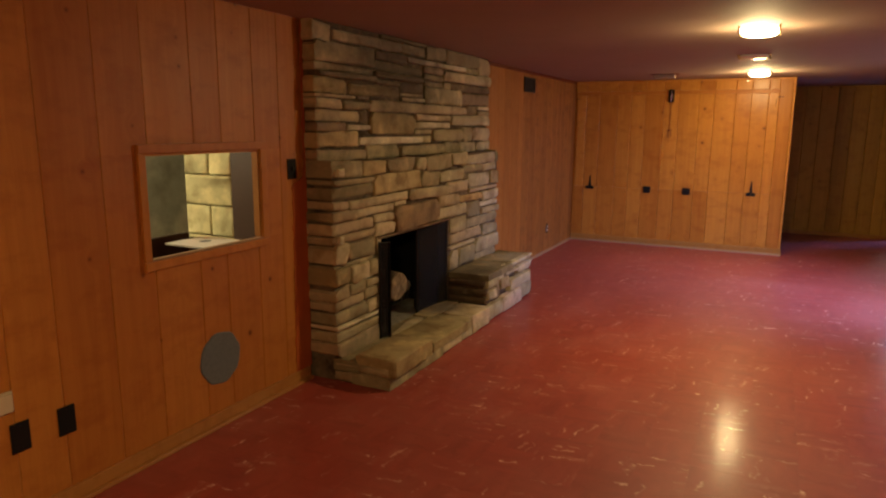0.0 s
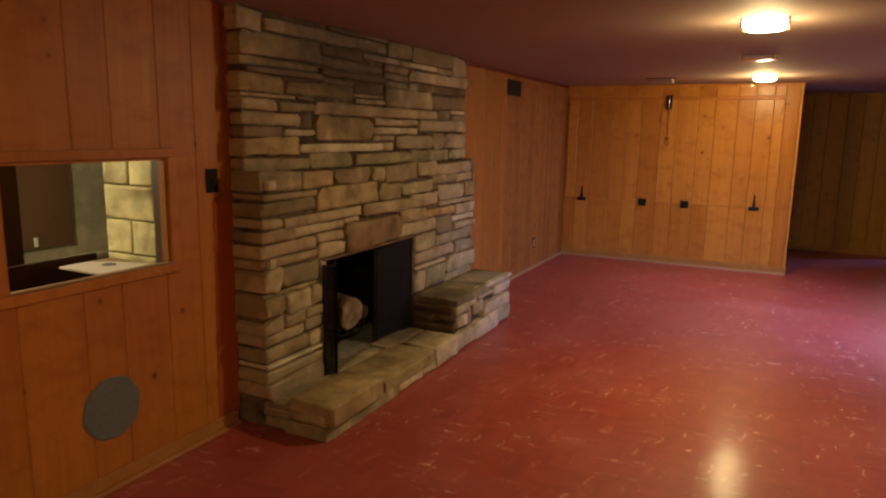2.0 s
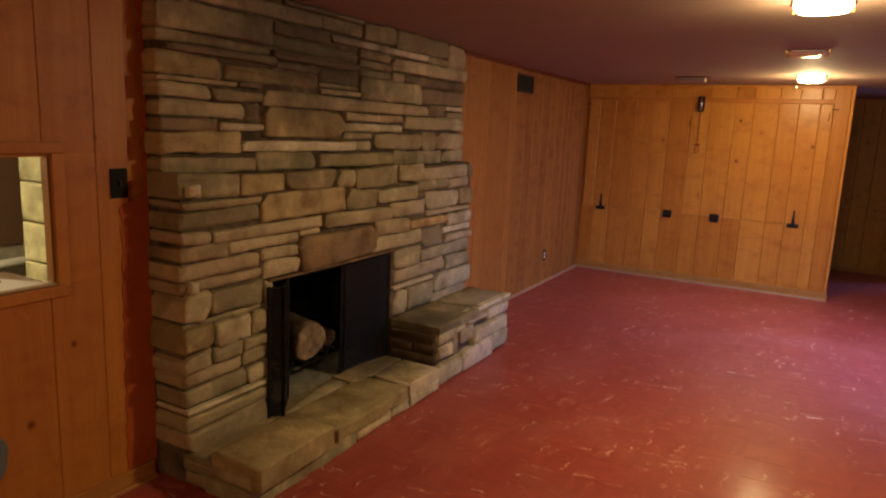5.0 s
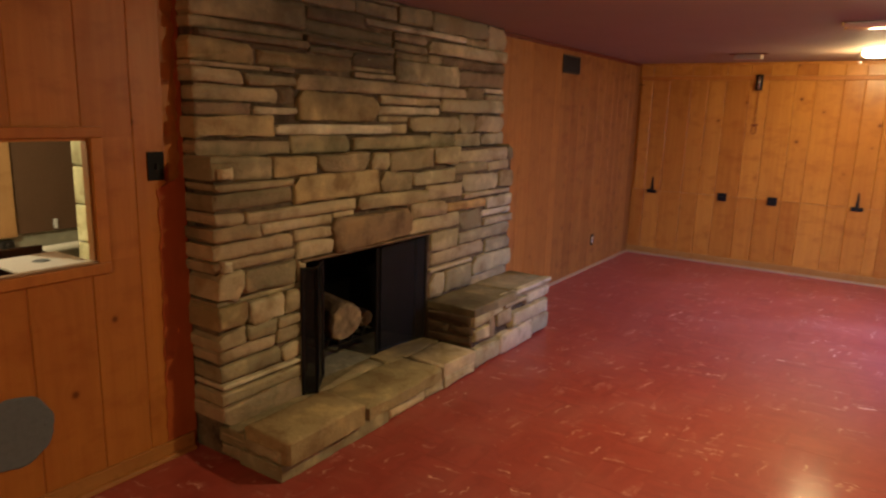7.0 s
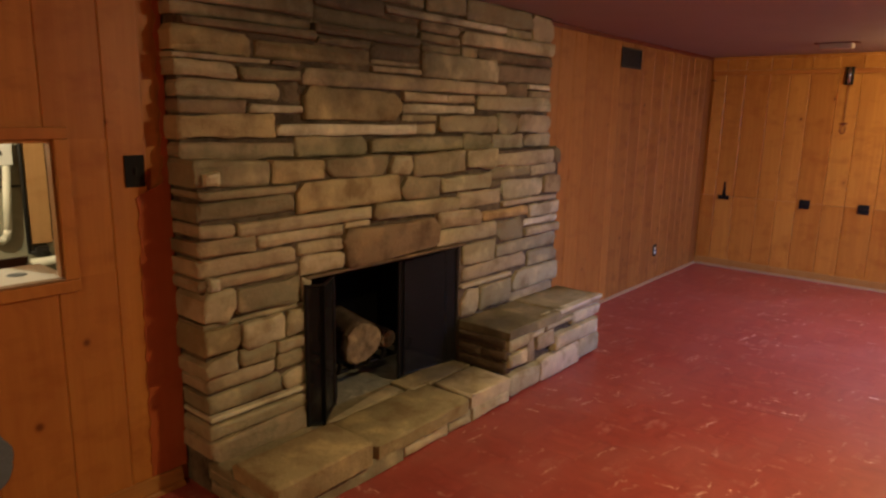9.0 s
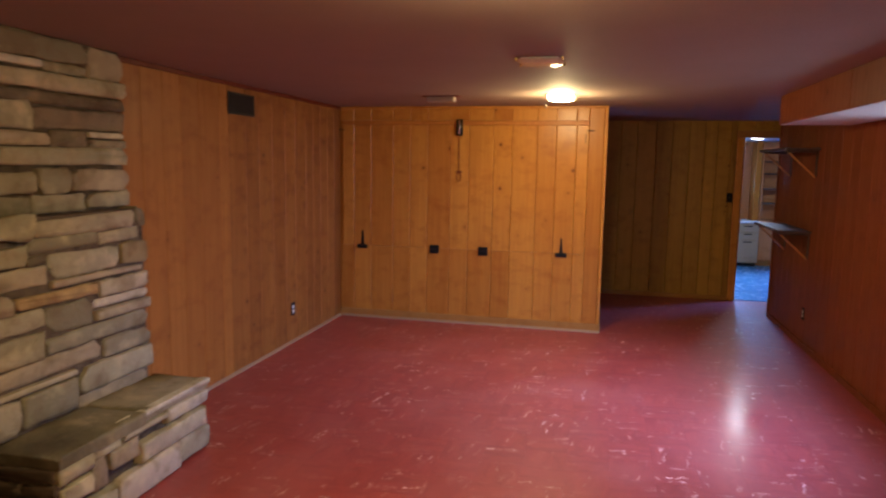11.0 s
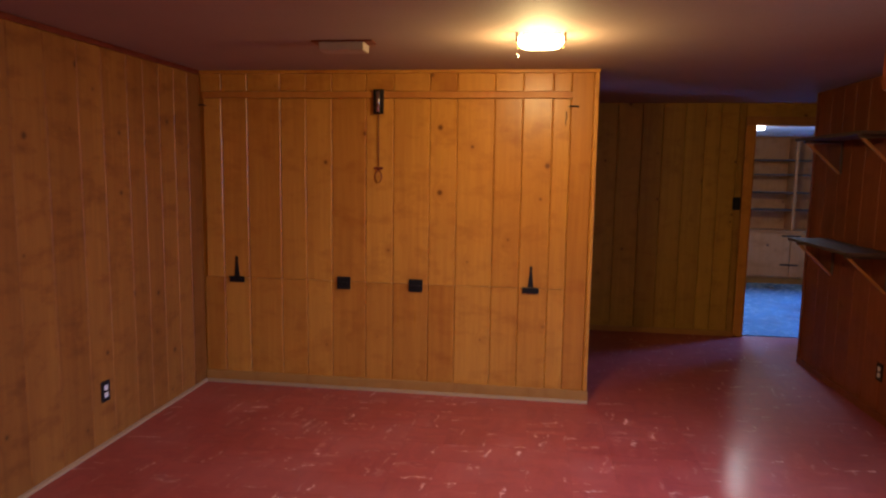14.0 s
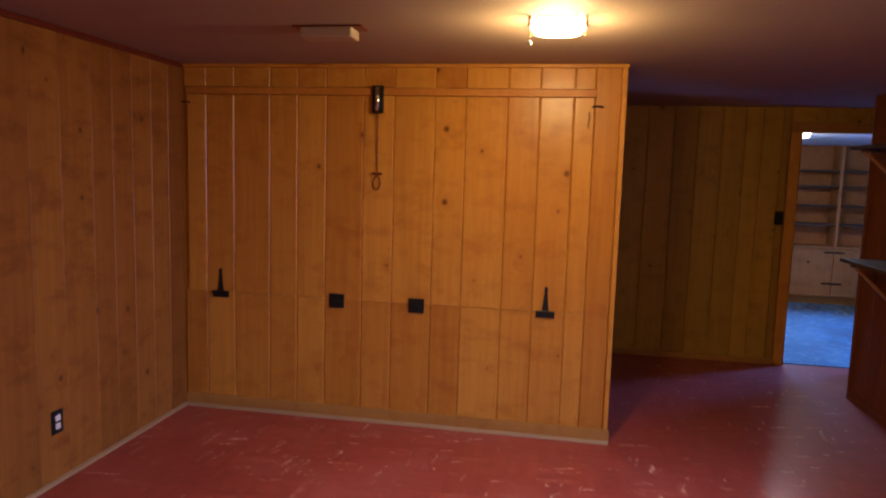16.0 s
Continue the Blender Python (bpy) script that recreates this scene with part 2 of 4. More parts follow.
TILE = 0.2286
PINE = wood("pine_board", (0.58, 0.256, 0.036), (0.35, 0.114, 0.013), 0.30, 1.0, "Z", 0.34)
PINE_MID = wood("pine_board_mid", (0.42, 0.164, 0.026), (0.245, 0.079, 0.012), 0.42, 1.0, "Z", 0.3)
PINE_DARK = wood("pine_board_dark", (0.58, 0.235, 0.036), (0.38, 0.122, 0.016), 0.42)
PINE_DEEP = wood("pine_board_deep", (0.34, 0.131, 0.022), (0.186, 0.059, 0.0102), 0.42, 1.0, "Z", 0.35, 0.8)
PINE_OLIVE = wood("pine_board_olive", (0.45, 0.250, 0.030), (0.25, 0.122, 0.014), 0.42, 1.0, "Z", 0.35)
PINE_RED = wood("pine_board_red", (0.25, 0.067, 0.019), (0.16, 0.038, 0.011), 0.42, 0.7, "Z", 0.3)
STAINED = wood("red_stained_wood", (0.20, 0.036, 0.014), (0.11, 0.016, 0.008), 0.4, 0.2)
STAIN_RED = wood("red_brushed_stain", (0.47, 0.118, 0.024), (0.36, 0.078, 0.017), 0.4, 0.2, "Z", 0.1, 0.3)
TRIM = wood("trim_wood", (0.46, 0.21, 0.05), (0.32, 0.125, 0.025), 0.4, 0.25, "Y")
TRIM_X = wood("trim_wood_crosswise", (0.40, 0.19, 0.042), (0.28, 0.115, 0.022), 0.4, 0.25, "X")
PALE_TRIM = painted("pale_quarter_round", (0.35, 0.21, 0.105), 0.5)
SHELF_WOOD = wood("grey_shelf_board", (0.11, 0.075, 0.055), (0.065, 0.04, 0.03), 0.5, 0.4, "Y")
SHELF_BACK = wood("bookcase_pine", (0.56, 0.26, 0.10), (0.40, 0.165, 0.055), 0.55)
TAN_PAINT = painted("tan_paint", (0.44, 0.33, 0.19), 0.5)
RED_TILE = floor_tile()
GROUT = painted("tile_bed", (0.31, 0.048, 0.034), 0.6)
CEILING = painted("ceiling_paint", (0.345, 0.240, 0.188), 0.75, 0.12, 0.5, 26.0)
WHITE = painted("white_paint", (0.78, 0.76, 0.72), 0.5)
CREAM = painted("cream_plastic", (0.66, 0.55, 0.38), 0.4)
BEIGE = painted("beige_plastic", (0.38, 0.275, 0.20), 0.45)
BLACK = painted("black_iron", (0.012, 0.011, 0.011), 0.5, 0.2, 0.3, 30.0, 0.4)
BLACK_PLASTIC = painted("black_plate", (0.012, 0.011, 0.012), 0.6, 0.12, 0.1, 18.0, 0.0, 0.15)
SOOT = painted("soot_brick", (0.012, 0.010, 0.010), 0.95, 0.3, 0.8)
SCREEN = painted("screen_steel", (0.013, 0.012, 0.014), 0.55, 0.25, 0.5, 90.0, 0.3)
SCREEN.node_tree.nodes["Principled BSDF"].inputs["Alpha"].default_value = 0.6
ASH = stone_like("ash_floor", (0.36, 0.33, 0.26), (0.24, 0.22, 0.17), (0.17, 0.155, 0.13), 0.95, 14.0)
MORTAR = stone_like("mortar", (0.19, 0.142, 0.09), (0.11, 0.08, 0.05), (0.06, 0.047, 0.035), 0.95, 22.0)
STONE = {
    "m": stone_like("stone_buff", (0.447, 0.385, 0.230), (0.333, 0.277, 0.159), (0.286, 0.228, 0.133), soot=0.72, hues=0.6),
    "l": stone_like("stone_pale", (0.552, 0.476, 0.301), (0.439, 0.369, 0.221), (0.362, 0.292, 0.168), soot=0.72, hues=0.6),
    "w": stone_like("stone_white", (0.705, 0.651, 0.469), (0.572, 0.496, 0.327), (0.458, 0.380, 0.239), soot=0.72, hues=0.6),
    "t": stone_like("stone_tan", (0.476, 0.375, 0.191), (0.367, 0.277, 0.133), (0.267, 0.186, 0.088), soot=0.72, hues=0.6),
    "g": stone_like("stone_olive", (0.383, 0.310, 0.184), (0.287, 0.230, 0.130), (0.218, 0.194, 0.111), soot=0.72, hues=0.6),
    "d": stone_like("stone_brown", (0.276, 0.219, 0.133), (0.196, 0.151, 0.088), (0.142, 0.106, 0.067), soot=0.72, hues=0.6),
    "o": stone_like("stone_orange", (0.533, 0.369, 0.159), (0.439, 0.292, 0.116), (0.352, 0.224, 0.097), soot=0.72, hues=0.6),
    "s": stone_like("stone_blackish", (0.129, 0.088, 0.054), (0.082, 0.053, 0.035), (0.052, 0.035, 0.025)),
    "k": stone_like("stone_smoked", (0.294, 0.204, 0.111), (0.200, 0.131, 0.071), (0.123, 0.077, 0.045), soot=0.72, hues=0.6),
}
BLOCK = stone_like("concrete_block", (0.52, 0.485, 0.265), (0.42, 0.39, 0.21), (0.35, 0.32, 0.17), 0.9, 12.0, 0.25)
CONCRETE = stone_like("concrete_wall", (0.40, 0.37, 0.27), (0.30, 0.28, 0.20), (0.24, 0.23, 0.165), 0.9, 4.0, 0.3)
GREY_PLASTIC = painted("grey_cover", (0.165, 0.185, 0.20), 0.7, 0.35, 0.3, 12.0, 0.0, 0.2)
GRILLE = painted("grille_metal", (0.028, 0.024, 0.02), 0.55, 0.3, 0.3, 20.0, 0.3)
BARK = stone_like("bark", (0.13, 0.085, 0.055), (0.07, 0.045, 0.03), (0.05, 0.035, 0.025), 0.95, 20.0)
CUT_WOOD = stone_like("sawn_log_end", (0.38, 0.29, 0.18), (0.26, 0.19, 0.12), (0.10, 0.07, 0.045), 0.85, 16.0)
BROWN_PANEL = painted("brown_hardboard", (0.14, 0.075, 0.038), 0.5, 0.3)
ORANGE_BOARD = wood("bare_stud", (0.55, 0.32, 0.12), (0.42, 0.22, 0.08), 0.6)
PVC = painted("pvc_pipe", (0.74, 0.70, 0.58), 0.4)
TUB = painted("dark_tub", (0.06, 0.032, 0.022), 0.45, 0.3)
BRASS = painted("brass", (0.50, 0.33, 0.12), 0.3, 0.2, 0.1, 30.0, 0.9)
STEEL = painted("bright_steel", (0.62, 0.60, 0.57), 0.25, 0.15, 0.1, 30.0, 1.0)
LIT_GLASS = glow("lit_glass", (1.0, 0.83, 0.5), 14.0)
LIT_BULB = glow("lit_bulb", (1.0, 0.85, 0.55), 10.0)
DULL_GLASS = painted("unlit_opal_glass", (0.62, 0.53, 0.44), 0.18, 0.08, 0.02)
LIT_COOL = glow("lit_cool_glass", (1.0, 0.93, 0.8), 5.0)
SKY_PANE = glow("daylight_pane", (0.62, 0.78, 1.0), 1.5)


# ---- building helpers ----
def box(bm, a, b, bevel=0.0):
    """A box between two corners, its edges rounded if asked."""
    made = bmesh.ops.create_cube(bm, size=1)["verts"]
    for v in made:
        v.co = Vector([a[i] + (b[i] - a[i]) * (v.co[i] + 0.5) for i in range(3)])
    if bevel:
        edges = list({e for v in made for e in v.link_edges})
        bmesh.ops.bevel(bm, geom=edges, offset=bevel, segments=2, affect="EDGES", profile=0.6)
    return bm


def boxed(a, b, bevel=0.0):
    return box(bmesh.new(), a, b, bevel)


def tube(bm, a, b, r, r2=None, sides=16):
    a, b = Vector(a), Vector(b)
    m = Matrix.Translation((a + b) / 2) @ (b - a).to_track_quat("Z", "Y").to_matrix().to_4x4()
    bmesh.ops.create_cone(bm, cap_ends=True, segments=sides, radius1=r, radius2=r if r2 is None else r2, depth=(b - a).length, matrix=m)
    return bm


def piped(points, r, sides=12):
    """A pipe swept along points, with round joints."""
    bm = bmesh.new()
    for a, b in zip(points, points[1:]):
        tube(bm, a, b, r, None, sides)
        bmesh.ops.create_icosphere(bm, subdivisions=2, radius=r * 1.01, matrix=Matrix.Translation(b))
    return bm


def mesh_of(name, bm, material, smooth=False):
    me = bpy.data.meshes.new(name)
    bmesh.ops.recalc_face_normals(bm, faces=bm.faces)
    bm.to_mesh(me)
    bm.free()
    me.materials.append(material)
    if smooth:
        me.shade_smooth()
    return me


def part(name, bm, material, parent, label="", smooth=False):
    """One mesh, built at its place in the world, as a part of a thing or of a part."""
    ob = new(name, mesh_of(name, bm, material, smooth))
    if parent:
        ob.parent = parent
        ob.matrix_parent_inverse = under(parent)
    return tagged(ob, label)


def under(ob):
    m = ob.matrix_basis.inverted()
    return m if ob.parent is None else m @ ob.matrix_parent_inverse.inverted() @ under(ob.parent)


def thing(name, x, y, z, label, category, group=""):
    ob = new(name)
    ob.matrix_basis = pose(x, y, z)
    ob.empty_display_size = 0.05
    return tagged(ob, label, category, group)


def structure(name, boxes, material, label):
    """A piece of the setting out of butted boxes."""
    bm = bmesh.new()
    for a, b in boxes:
        box(bm, a, b)
    return tagged(new(name, mesh_of(name, bm, material)), label, name.split("_")[0], "", "structure")


RNG = random.Random(5)
BOARD_MESHES = {}


def board(wall, axis, face, out, a, b, z0, z1, material, thick=0.016, ease=0.006):
    """A tongued board with eased edges on a wall. axis: the way the wall runs; face: the plane of the boards' faces; out: which way they face."""
    key = (axis, out, round(b - a, 3), round(z1 - z0, 3), material.name, thick)
    if key not in BOARD_MESHES:
        w, h, e = (b - a) / 2 - 0.0006, (z1 - z0) / 2, ease if axis == "x" else ease * 0.6
        ring = [(-w, -thick), (w, -thick), (w, -e), (w - e, 0), (-w + e, 0), (-w, -e)]
        bm = bmesh.new()
        low = [bm.verts.new((s, d, -h)) for s, d in ring]
        top = [bm.verts.new((s, d, h)) for s, d in ring]
        for i in range(6):
            bm.faces.new((low[i], low[(i + 1) % 6], top[(i + 1) % 6], top[i]))
        bm.faces.new(low), bm.faces.new(top)
        for v in bm.verts:
            s, d, z = v.co
            v.co = (s, d * out, z) if axis == "x" else (d * out, s, z)
        BOARD_MESHES[key] = mesh_of("board", bm, material)
    ob = new("board", BOARD_MESHES[key])
    ob.parent = wall
    ob.matrix_parent_inverse = under(wall)
    mid = (a + b) / 2
    ob.location = (mid, face, (z0 + z1) / 2) if axis == "x" else (face, mid, (z0 + z1) / 2)
    return ob


def boarded(wall, axis, face, out, cuts, z0, z1, material, hole=None):
    """Boards between neighbouring cuts; those across a hole (a, b, low, high) are cut above and below it."""
    for a, b in zip(cuts, cuts[1:]):
        if hole and b > hole[0] + 0.01 and a < hole[1] - 0.01:
            board(wall, axis, face, out, a, b, z0, hole[2], material)
            board(wall, axis, face, out, a, b, hole[3], z1, material)
            for c, d in ((a, hole[0]), (hole[1], b)):
                if d - c > 0.012 and c >= a - 1e-6 and d <= b + 1e-6:
                    board(wall, axis, face, out, c, d, hole[2], hole[3], material)
        else:
            board(wall, axis, face, out, a, b, z0, z1, material)


def widths(a, b, first=()):
    """Cuts from a to b in board widths of 17 to 25 cm."""
    cuts = [a, *first]
    while b - cuts[-1] > 0.30:
        cuts.append(round(cuts[-1] + RNG.choice((0.18, 0.20, 0.225, 0.25)), 3))
    return cuts + [b]


H = 2.17

# ---- structure ----
floor = structure("floor", [((-3.52, 0.78, -0.12), (-0.13, 7.32, -0.004)), ((-0.13, -1.52, -0.12), (4.6, 12.43, -0.004)), ((4.6, 11.35, -0.12), (6.32, 12.43, -0.004)), ((2.56, 12.43, -0.12), (7.6, 16.07, -0.004))], GROUT, "dark bed under the red tile floor")
ceiling = structure("ceiling", [((-3.52, 0.78, H), (-0.13, 7.32, H + 0.12)), ((-0.13, -1.52, H), (4.6, 12.43, H + 0.12)), ((4.6, 11.35, H), (6.32, 12.43, H + 0.12))], CEILING, "low brownish painted basement ceiling")
ceiling_far = structure("ceiling_far_room", [((2.56, 12.43, 2.06), (7.6, 16.1, 2.2))], WHITE, "low white ceiling of the room beyond the door")

wall_left = structure("wall_left", [((-0.04, -1.4, 0), (-0.016, 3.07, H)), ((-0.04, 3.815, 0), (-0.016, 4.3, H)), ((-0.04, 3.07, 0), (-0.016, 3.815, 0.86)),
                                    ((-0.04, 3.07, 1.437), (-0.016, 3.815, H)), ((-0.04, 6.8, 0), (-0.016, 10.33, H))], PINE_DARK, "long knotty pine panelled wall with a small opening")
boarded(wall_left, "y", 0, 1, widths(-1.4, 2.86, ()) + [3.096, 3.367, 3.549, 3.792, 3.996, 4.135], 0, H, PINE_DARK, (3.07, 3.815, 0.95, 1.437))
# a lighter base colour next to the fireplace, a darker one from 8.06 on
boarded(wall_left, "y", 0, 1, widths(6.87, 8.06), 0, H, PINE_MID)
boarded(wall_left, "y", 0, 1, [8.06, 8.30, 8.50, 8.72, 8.95, 9.142, 9.361, 9.52, 9.687, 9.86, 10.028, 10.2], 0, H, PINE_DEEP)

wall_end = structure("wall_end", [((-0.016, 10.216, 0), (2.654, 10.33, H)), ((2.55, 10.33, 0), (2.654, 12.31, H))], PINE, "knotty pine panelled end wall of the closet")
GROOVES = [0.0, 0.153, 0.338, 0.573, 0.752, 0.932, 1.166, 1.353, 1.596, 1.777, 2.02, 2.201, 2.391, 2.504]
boarded(wall_end, "x", 10.2, -1, GROOVES, 2.035, H, PINE)
boarded(wall_end, "x", 10.2, -1, GROOVES, 0, 0.7555, PINE)
boarded(wall_end, "x", 10.2, -1, [2.504, 2.645, 2.67], 0, H, PINE)
boarded(wall_end, "y", 2.67, 1, widths(10.2, 12.31), 0, H, PINE)

wall_door = structure("wall_door", [((2.55, 12.326, 0), (4.27, 12.43, H)), ((4.27, 12.326, 1.97), (5.08, 12.43, H)), ((5.08, 12.326, 0), (6.2, 12.43, H))], PINE, "knotty pine wall with the doorway to the next room")
boarded(wall_door, "x", 12.31, -1, [2.67, 2.86, 3.05, 3.27, 3.46, 3.66, 3.839, 3.974, 4.131, 4.19], 0, H, PINE_OLIVE)
boarded(wall_door, "x", 12.31, -1, widths(4.19, 5.15), 2.05, H, PINE_OLIVE)
boarded(wall_door, "x", 12.31, -1, widths(5.15, 6.2), 0, H, PINE_OLIVE)

wall_right = structure("wall_right", [((4.496, -1.4, 0), (4.6, 6.8, H)), ((4.496, 8.55, 0), (4.6, 11.47, H)), ((4.496, 6.8, 0), (4.6, 8.55, 0.95)), ((4.496, 6.8, 1.88), (4.6, 8.55, H))],
                       PINE_DARK, "dark pine panelled wall with shelves and a window")
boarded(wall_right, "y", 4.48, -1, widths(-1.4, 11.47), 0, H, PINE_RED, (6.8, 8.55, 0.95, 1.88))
wall_passage = structure("wall_passage", [((4.6, 11.35, 0), (6.2, 11.47, H)), ((6.2, 11.35, 0), (6.32, 12.43, H))], PINE_DARK, "plain wall closing the side passage")
wall_back = structure("wall_back", [((-0.13, -1.52, 0), (4.6, -1.4, H))], PINE_DARK, "plain wall behind the start of the walk")

soffit = structure("soffit", [((3.985, 3.0, 1.95), (4.478, 9.44, H))], WHITE, "boxed duct under the ceiling, white underneath")
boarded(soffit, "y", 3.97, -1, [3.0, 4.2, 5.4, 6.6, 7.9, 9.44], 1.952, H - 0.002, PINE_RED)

# utility room and next room
FAR_TILE = stone_like("grey_blue_tile", (0.14, 0.34, 0.50), (0.11, 0.27, 0.41), (0.08, 0.17, 0.28), 0.25, 1.8, 0.04)
floor_far = structure("floor_far_room", [((2.68, 12.37, -0.003), (7.48, 15.95, 0.004))], FAR_TILE, "worn grey-blue floor of the room beyond the door")
CONCRETE_FLOOR = stone_like("concrete_floor", (0.26, 0.24, 0.2), (0.19, 0.175, 0.145), (0.14, 0.13, 0.11), 0.8, 4.0)
floor_utility = structure("floor_utility", [((-3.4, 0.9, -0.003), (-0.13, 7.2, 0.004))], CONCRETE_FLOOR, "bare concrete floor of the utility room")
wall_utility = structure("wall_utility", [((-3.52, 0.9, 0), (-3.4, 7.2, H)), ((-3.52, 0.78, 0), (-0.13, 0.9, H)), ((-3.52, 7.2, 0), (-0.13, 7.32, H))], CONCRETE, "bare grey concrete walls of the utility room")
wall_far = structure("wall_far", [((2.56, 15.95, 0), (4.38, 16.07, 2.06)), ((4.94, 15.95, 0), (7.6, 16.07, 2.06)), ((4.38, 15.95, 0), (4.94, 16.07, 1.28)), ((4.38, 15.95, 1.8), (4.94, 16.07, 2.06)),
                                  ((2.56, 12.43, 0), (2.68, 15.95, 2.06)), ((7.48, 12.43, 0), (7.6, 13.85, 2.06)), ((7.48, 14.55, 0), (7.6, 15.95, 2.06)), ((7.48, 13.85, 0), (7.6, 14.55, 1.2)), ((7.48, 13.85, 1.8), (7.6, 14.55, 2.06)), ((6.2, 12.43, 0), (7.48, 12.5, 2.06))],
                     SHELF_BACK, "pine walls of the room beyond the door")

# ---- trim ----
def trim(name, a, b, material, label, bevel=0.004):
    return tagged(part(name, boxed(a, b, bevel), material, None), label, name.split("_")[0], "", "structure")


def quarter_round(name, axis, a, b, face, out, label, material=None):
    """A pale quarter-round moulding along the foot of a wall."""
    bm, n, r = bmesh.new(), 5, 0.019
    prof = [(0, 0), *[(r * math.cos(i * math.pi / 2 / n), r * math.sin(i * math.pi / 2 / n)) for i in range(n + 1)]]
    rings = []
    for s in (a, b):
        rings.append([bm.verts.new((s, face + out * d, z)) if axis == "x" else bm.verts.new((face + out * d, s, z)) for d, z in prof])
    for i in range(len(prof)):
        j = (i + 1) % len(prof)
        bm.faces.new((rings[0][i], rings[0][j], rings[1][j], rings[1][i]))
    bm.faces.new(rings[0]), bm.faces.new(rings[1])
    return tagged(part(name, bm, material or PALE_TRIM, None), label, "moulding", "", "structure")


trim("baseboard_left", (0.001, -1.4, 0), (0.014, 4.2, 0.078), TRIM, "tan pine baseboard along the long wall")
quarter_round("moulding_left", "y", -1.4, 4.2, 0.0145, 1, "thin tan moulding at the foot of the baseboard", TRIM)
quarter_round("moulding_left_far", "y", 6.88, 10.18, 0.001, 1, "pale quarter-round moulding at the wall's foot")
trim("baseboard_end", (0.002, 10.184, 0), (2.675, 10.199, 0.082), TRIM_X, "tan pine baseboard under the fold-down panel")
quarter_round("moulding_end", "x", 0.02, 2.68, 10.1835, -1, "pale quarter-round moulding at the wall's foot")
trim("baseboard_closet_side", (2.671, 10.2, 0), (2.684, 12.29, 0.07), TRIM, "pine baseboard along the closet's side")
trim("baseboard_door", (2.7, 12.294, 0), (4.19, 12.309, 0.05), TRIM_X, "pine baseboard beside the doorway")
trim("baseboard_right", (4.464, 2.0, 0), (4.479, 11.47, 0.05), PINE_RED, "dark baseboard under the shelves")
# shade on this end board is put into its colour with dark red pine
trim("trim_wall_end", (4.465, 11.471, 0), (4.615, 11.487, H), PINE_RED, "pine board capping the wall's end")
trim("trim_closet_corner", (2.648, 10.190, 0.083), (2.674, 10.199, H), PINE, "pine corner strip of the closet")
trim("crown_end", (0.002, 10.172, H - 0.022), (2.678, 10.199, H - 0.001), PINE, "thin pine strip under the ceiling")
trim("crown_left", (0.001, 6.9, H - 0.03), (0.016, 10.17, H - 0.001), STAINED, "dark stained strip under the ceiling")
strip = bmesh.new()
edge = []
for i in range(126):
    z = 0.08 + i * 0.01665
    low = min(1.0, max(0.0, (1.27 - z) / 0.05))
    edge.append((4.198 - 0.108 * low - 0.018 * low * max(0.0, 1 - z) + (0.006 * (1 - low) + 0.004 * low) * math.sin(z * 62 + 1.3 * math.sin(z * 9)) + RNG.uniform(-0.003, 0.003), z))
wave = [strip.verts.new((0.0045, y, z)) for y, z in edge]
flat = [strip.verts.new((0.0045, 4.222, z)) for y, z in edge]
for i in range(125):
    strip.faces.new((wave[i], flat[i], flat[i + 1], wave[i + 1]))
for f in bmesh.ops.extrude_face_region(strip, geom=list(strip.faces))["geom"]:
    if isinstance(f, bmesh.types.BMVert):
        f.co.x = 0.0005
tagged(part("trim_stain", strip, STAIN_RED, None), "dark red stained strip with an uneven edge beside the stonework", "trim", "", "structure")

# doorway casing
trim("casing_left", (4.19, 12.288, 0), (4.268, 12.309, 1.97), PINE, "pine door casing")
trim("casing_top", (4.19, 12.288, 1.971), (5.16, 12.309, 2.05), TRIM_X, "pine door casing over the opening")
trim("casing_right", (5.082, 12.288, 0), (5.16, 12.309, 1.97), PINE, "pine door casing")
trim("jamb_left", (4.271, 12.31, 0), (4.285, 12.43, 1.968), PINE, "pine door jamb")
trim("jamb_right", (5.065, 12.31, 0), (5.079, 12.43, 1.968), PINE, "pine door jamb")

# opening to the utility room
opening = tagged(new("window_1"), "pine framed unglazed opening into the utility room", "window", "", "structure")
opening.location = (0, 3.43, 0.95)
for a, b in (((0.001, 3.03, 0.905), (0.020, 3.862, 0.949)), ((0.001, 3.03, 1.438), (0.020, 3.862, 1.478)), ((0.001, 3.03, 0.9495), (0.018, 3.0695, 1.4375)), ((0.001, 3.8155, 0.9495), (0.018, 3.862, 1.4375))):
    part("window_frame", boxed(a, b, 0.004), PINE_DARK, opening)
for a, b in (((-0.022, 3.0705, 0.9505), (0.014, 3.8145, 0.957)), ((-0.042, 3.0705, 1.425), (0.0, 3.8145, 1.4365)), ((-0.042, 3.0705, 0.958), (0.0, 3.081, 1.4245)), ((-0.042, 3.807, 0.958), (0.0, 3.8145, 1.4245))):
    part("jamb", boxed(a, b, 0.002), TRIM if a[1] > 3.5 else STAINED if b[1] < 3.1 else PALE_TRIM if b[2] < 1 else PINE_DARK, opening, "dark stained jamb board" if b[1] < 3.1 else "")

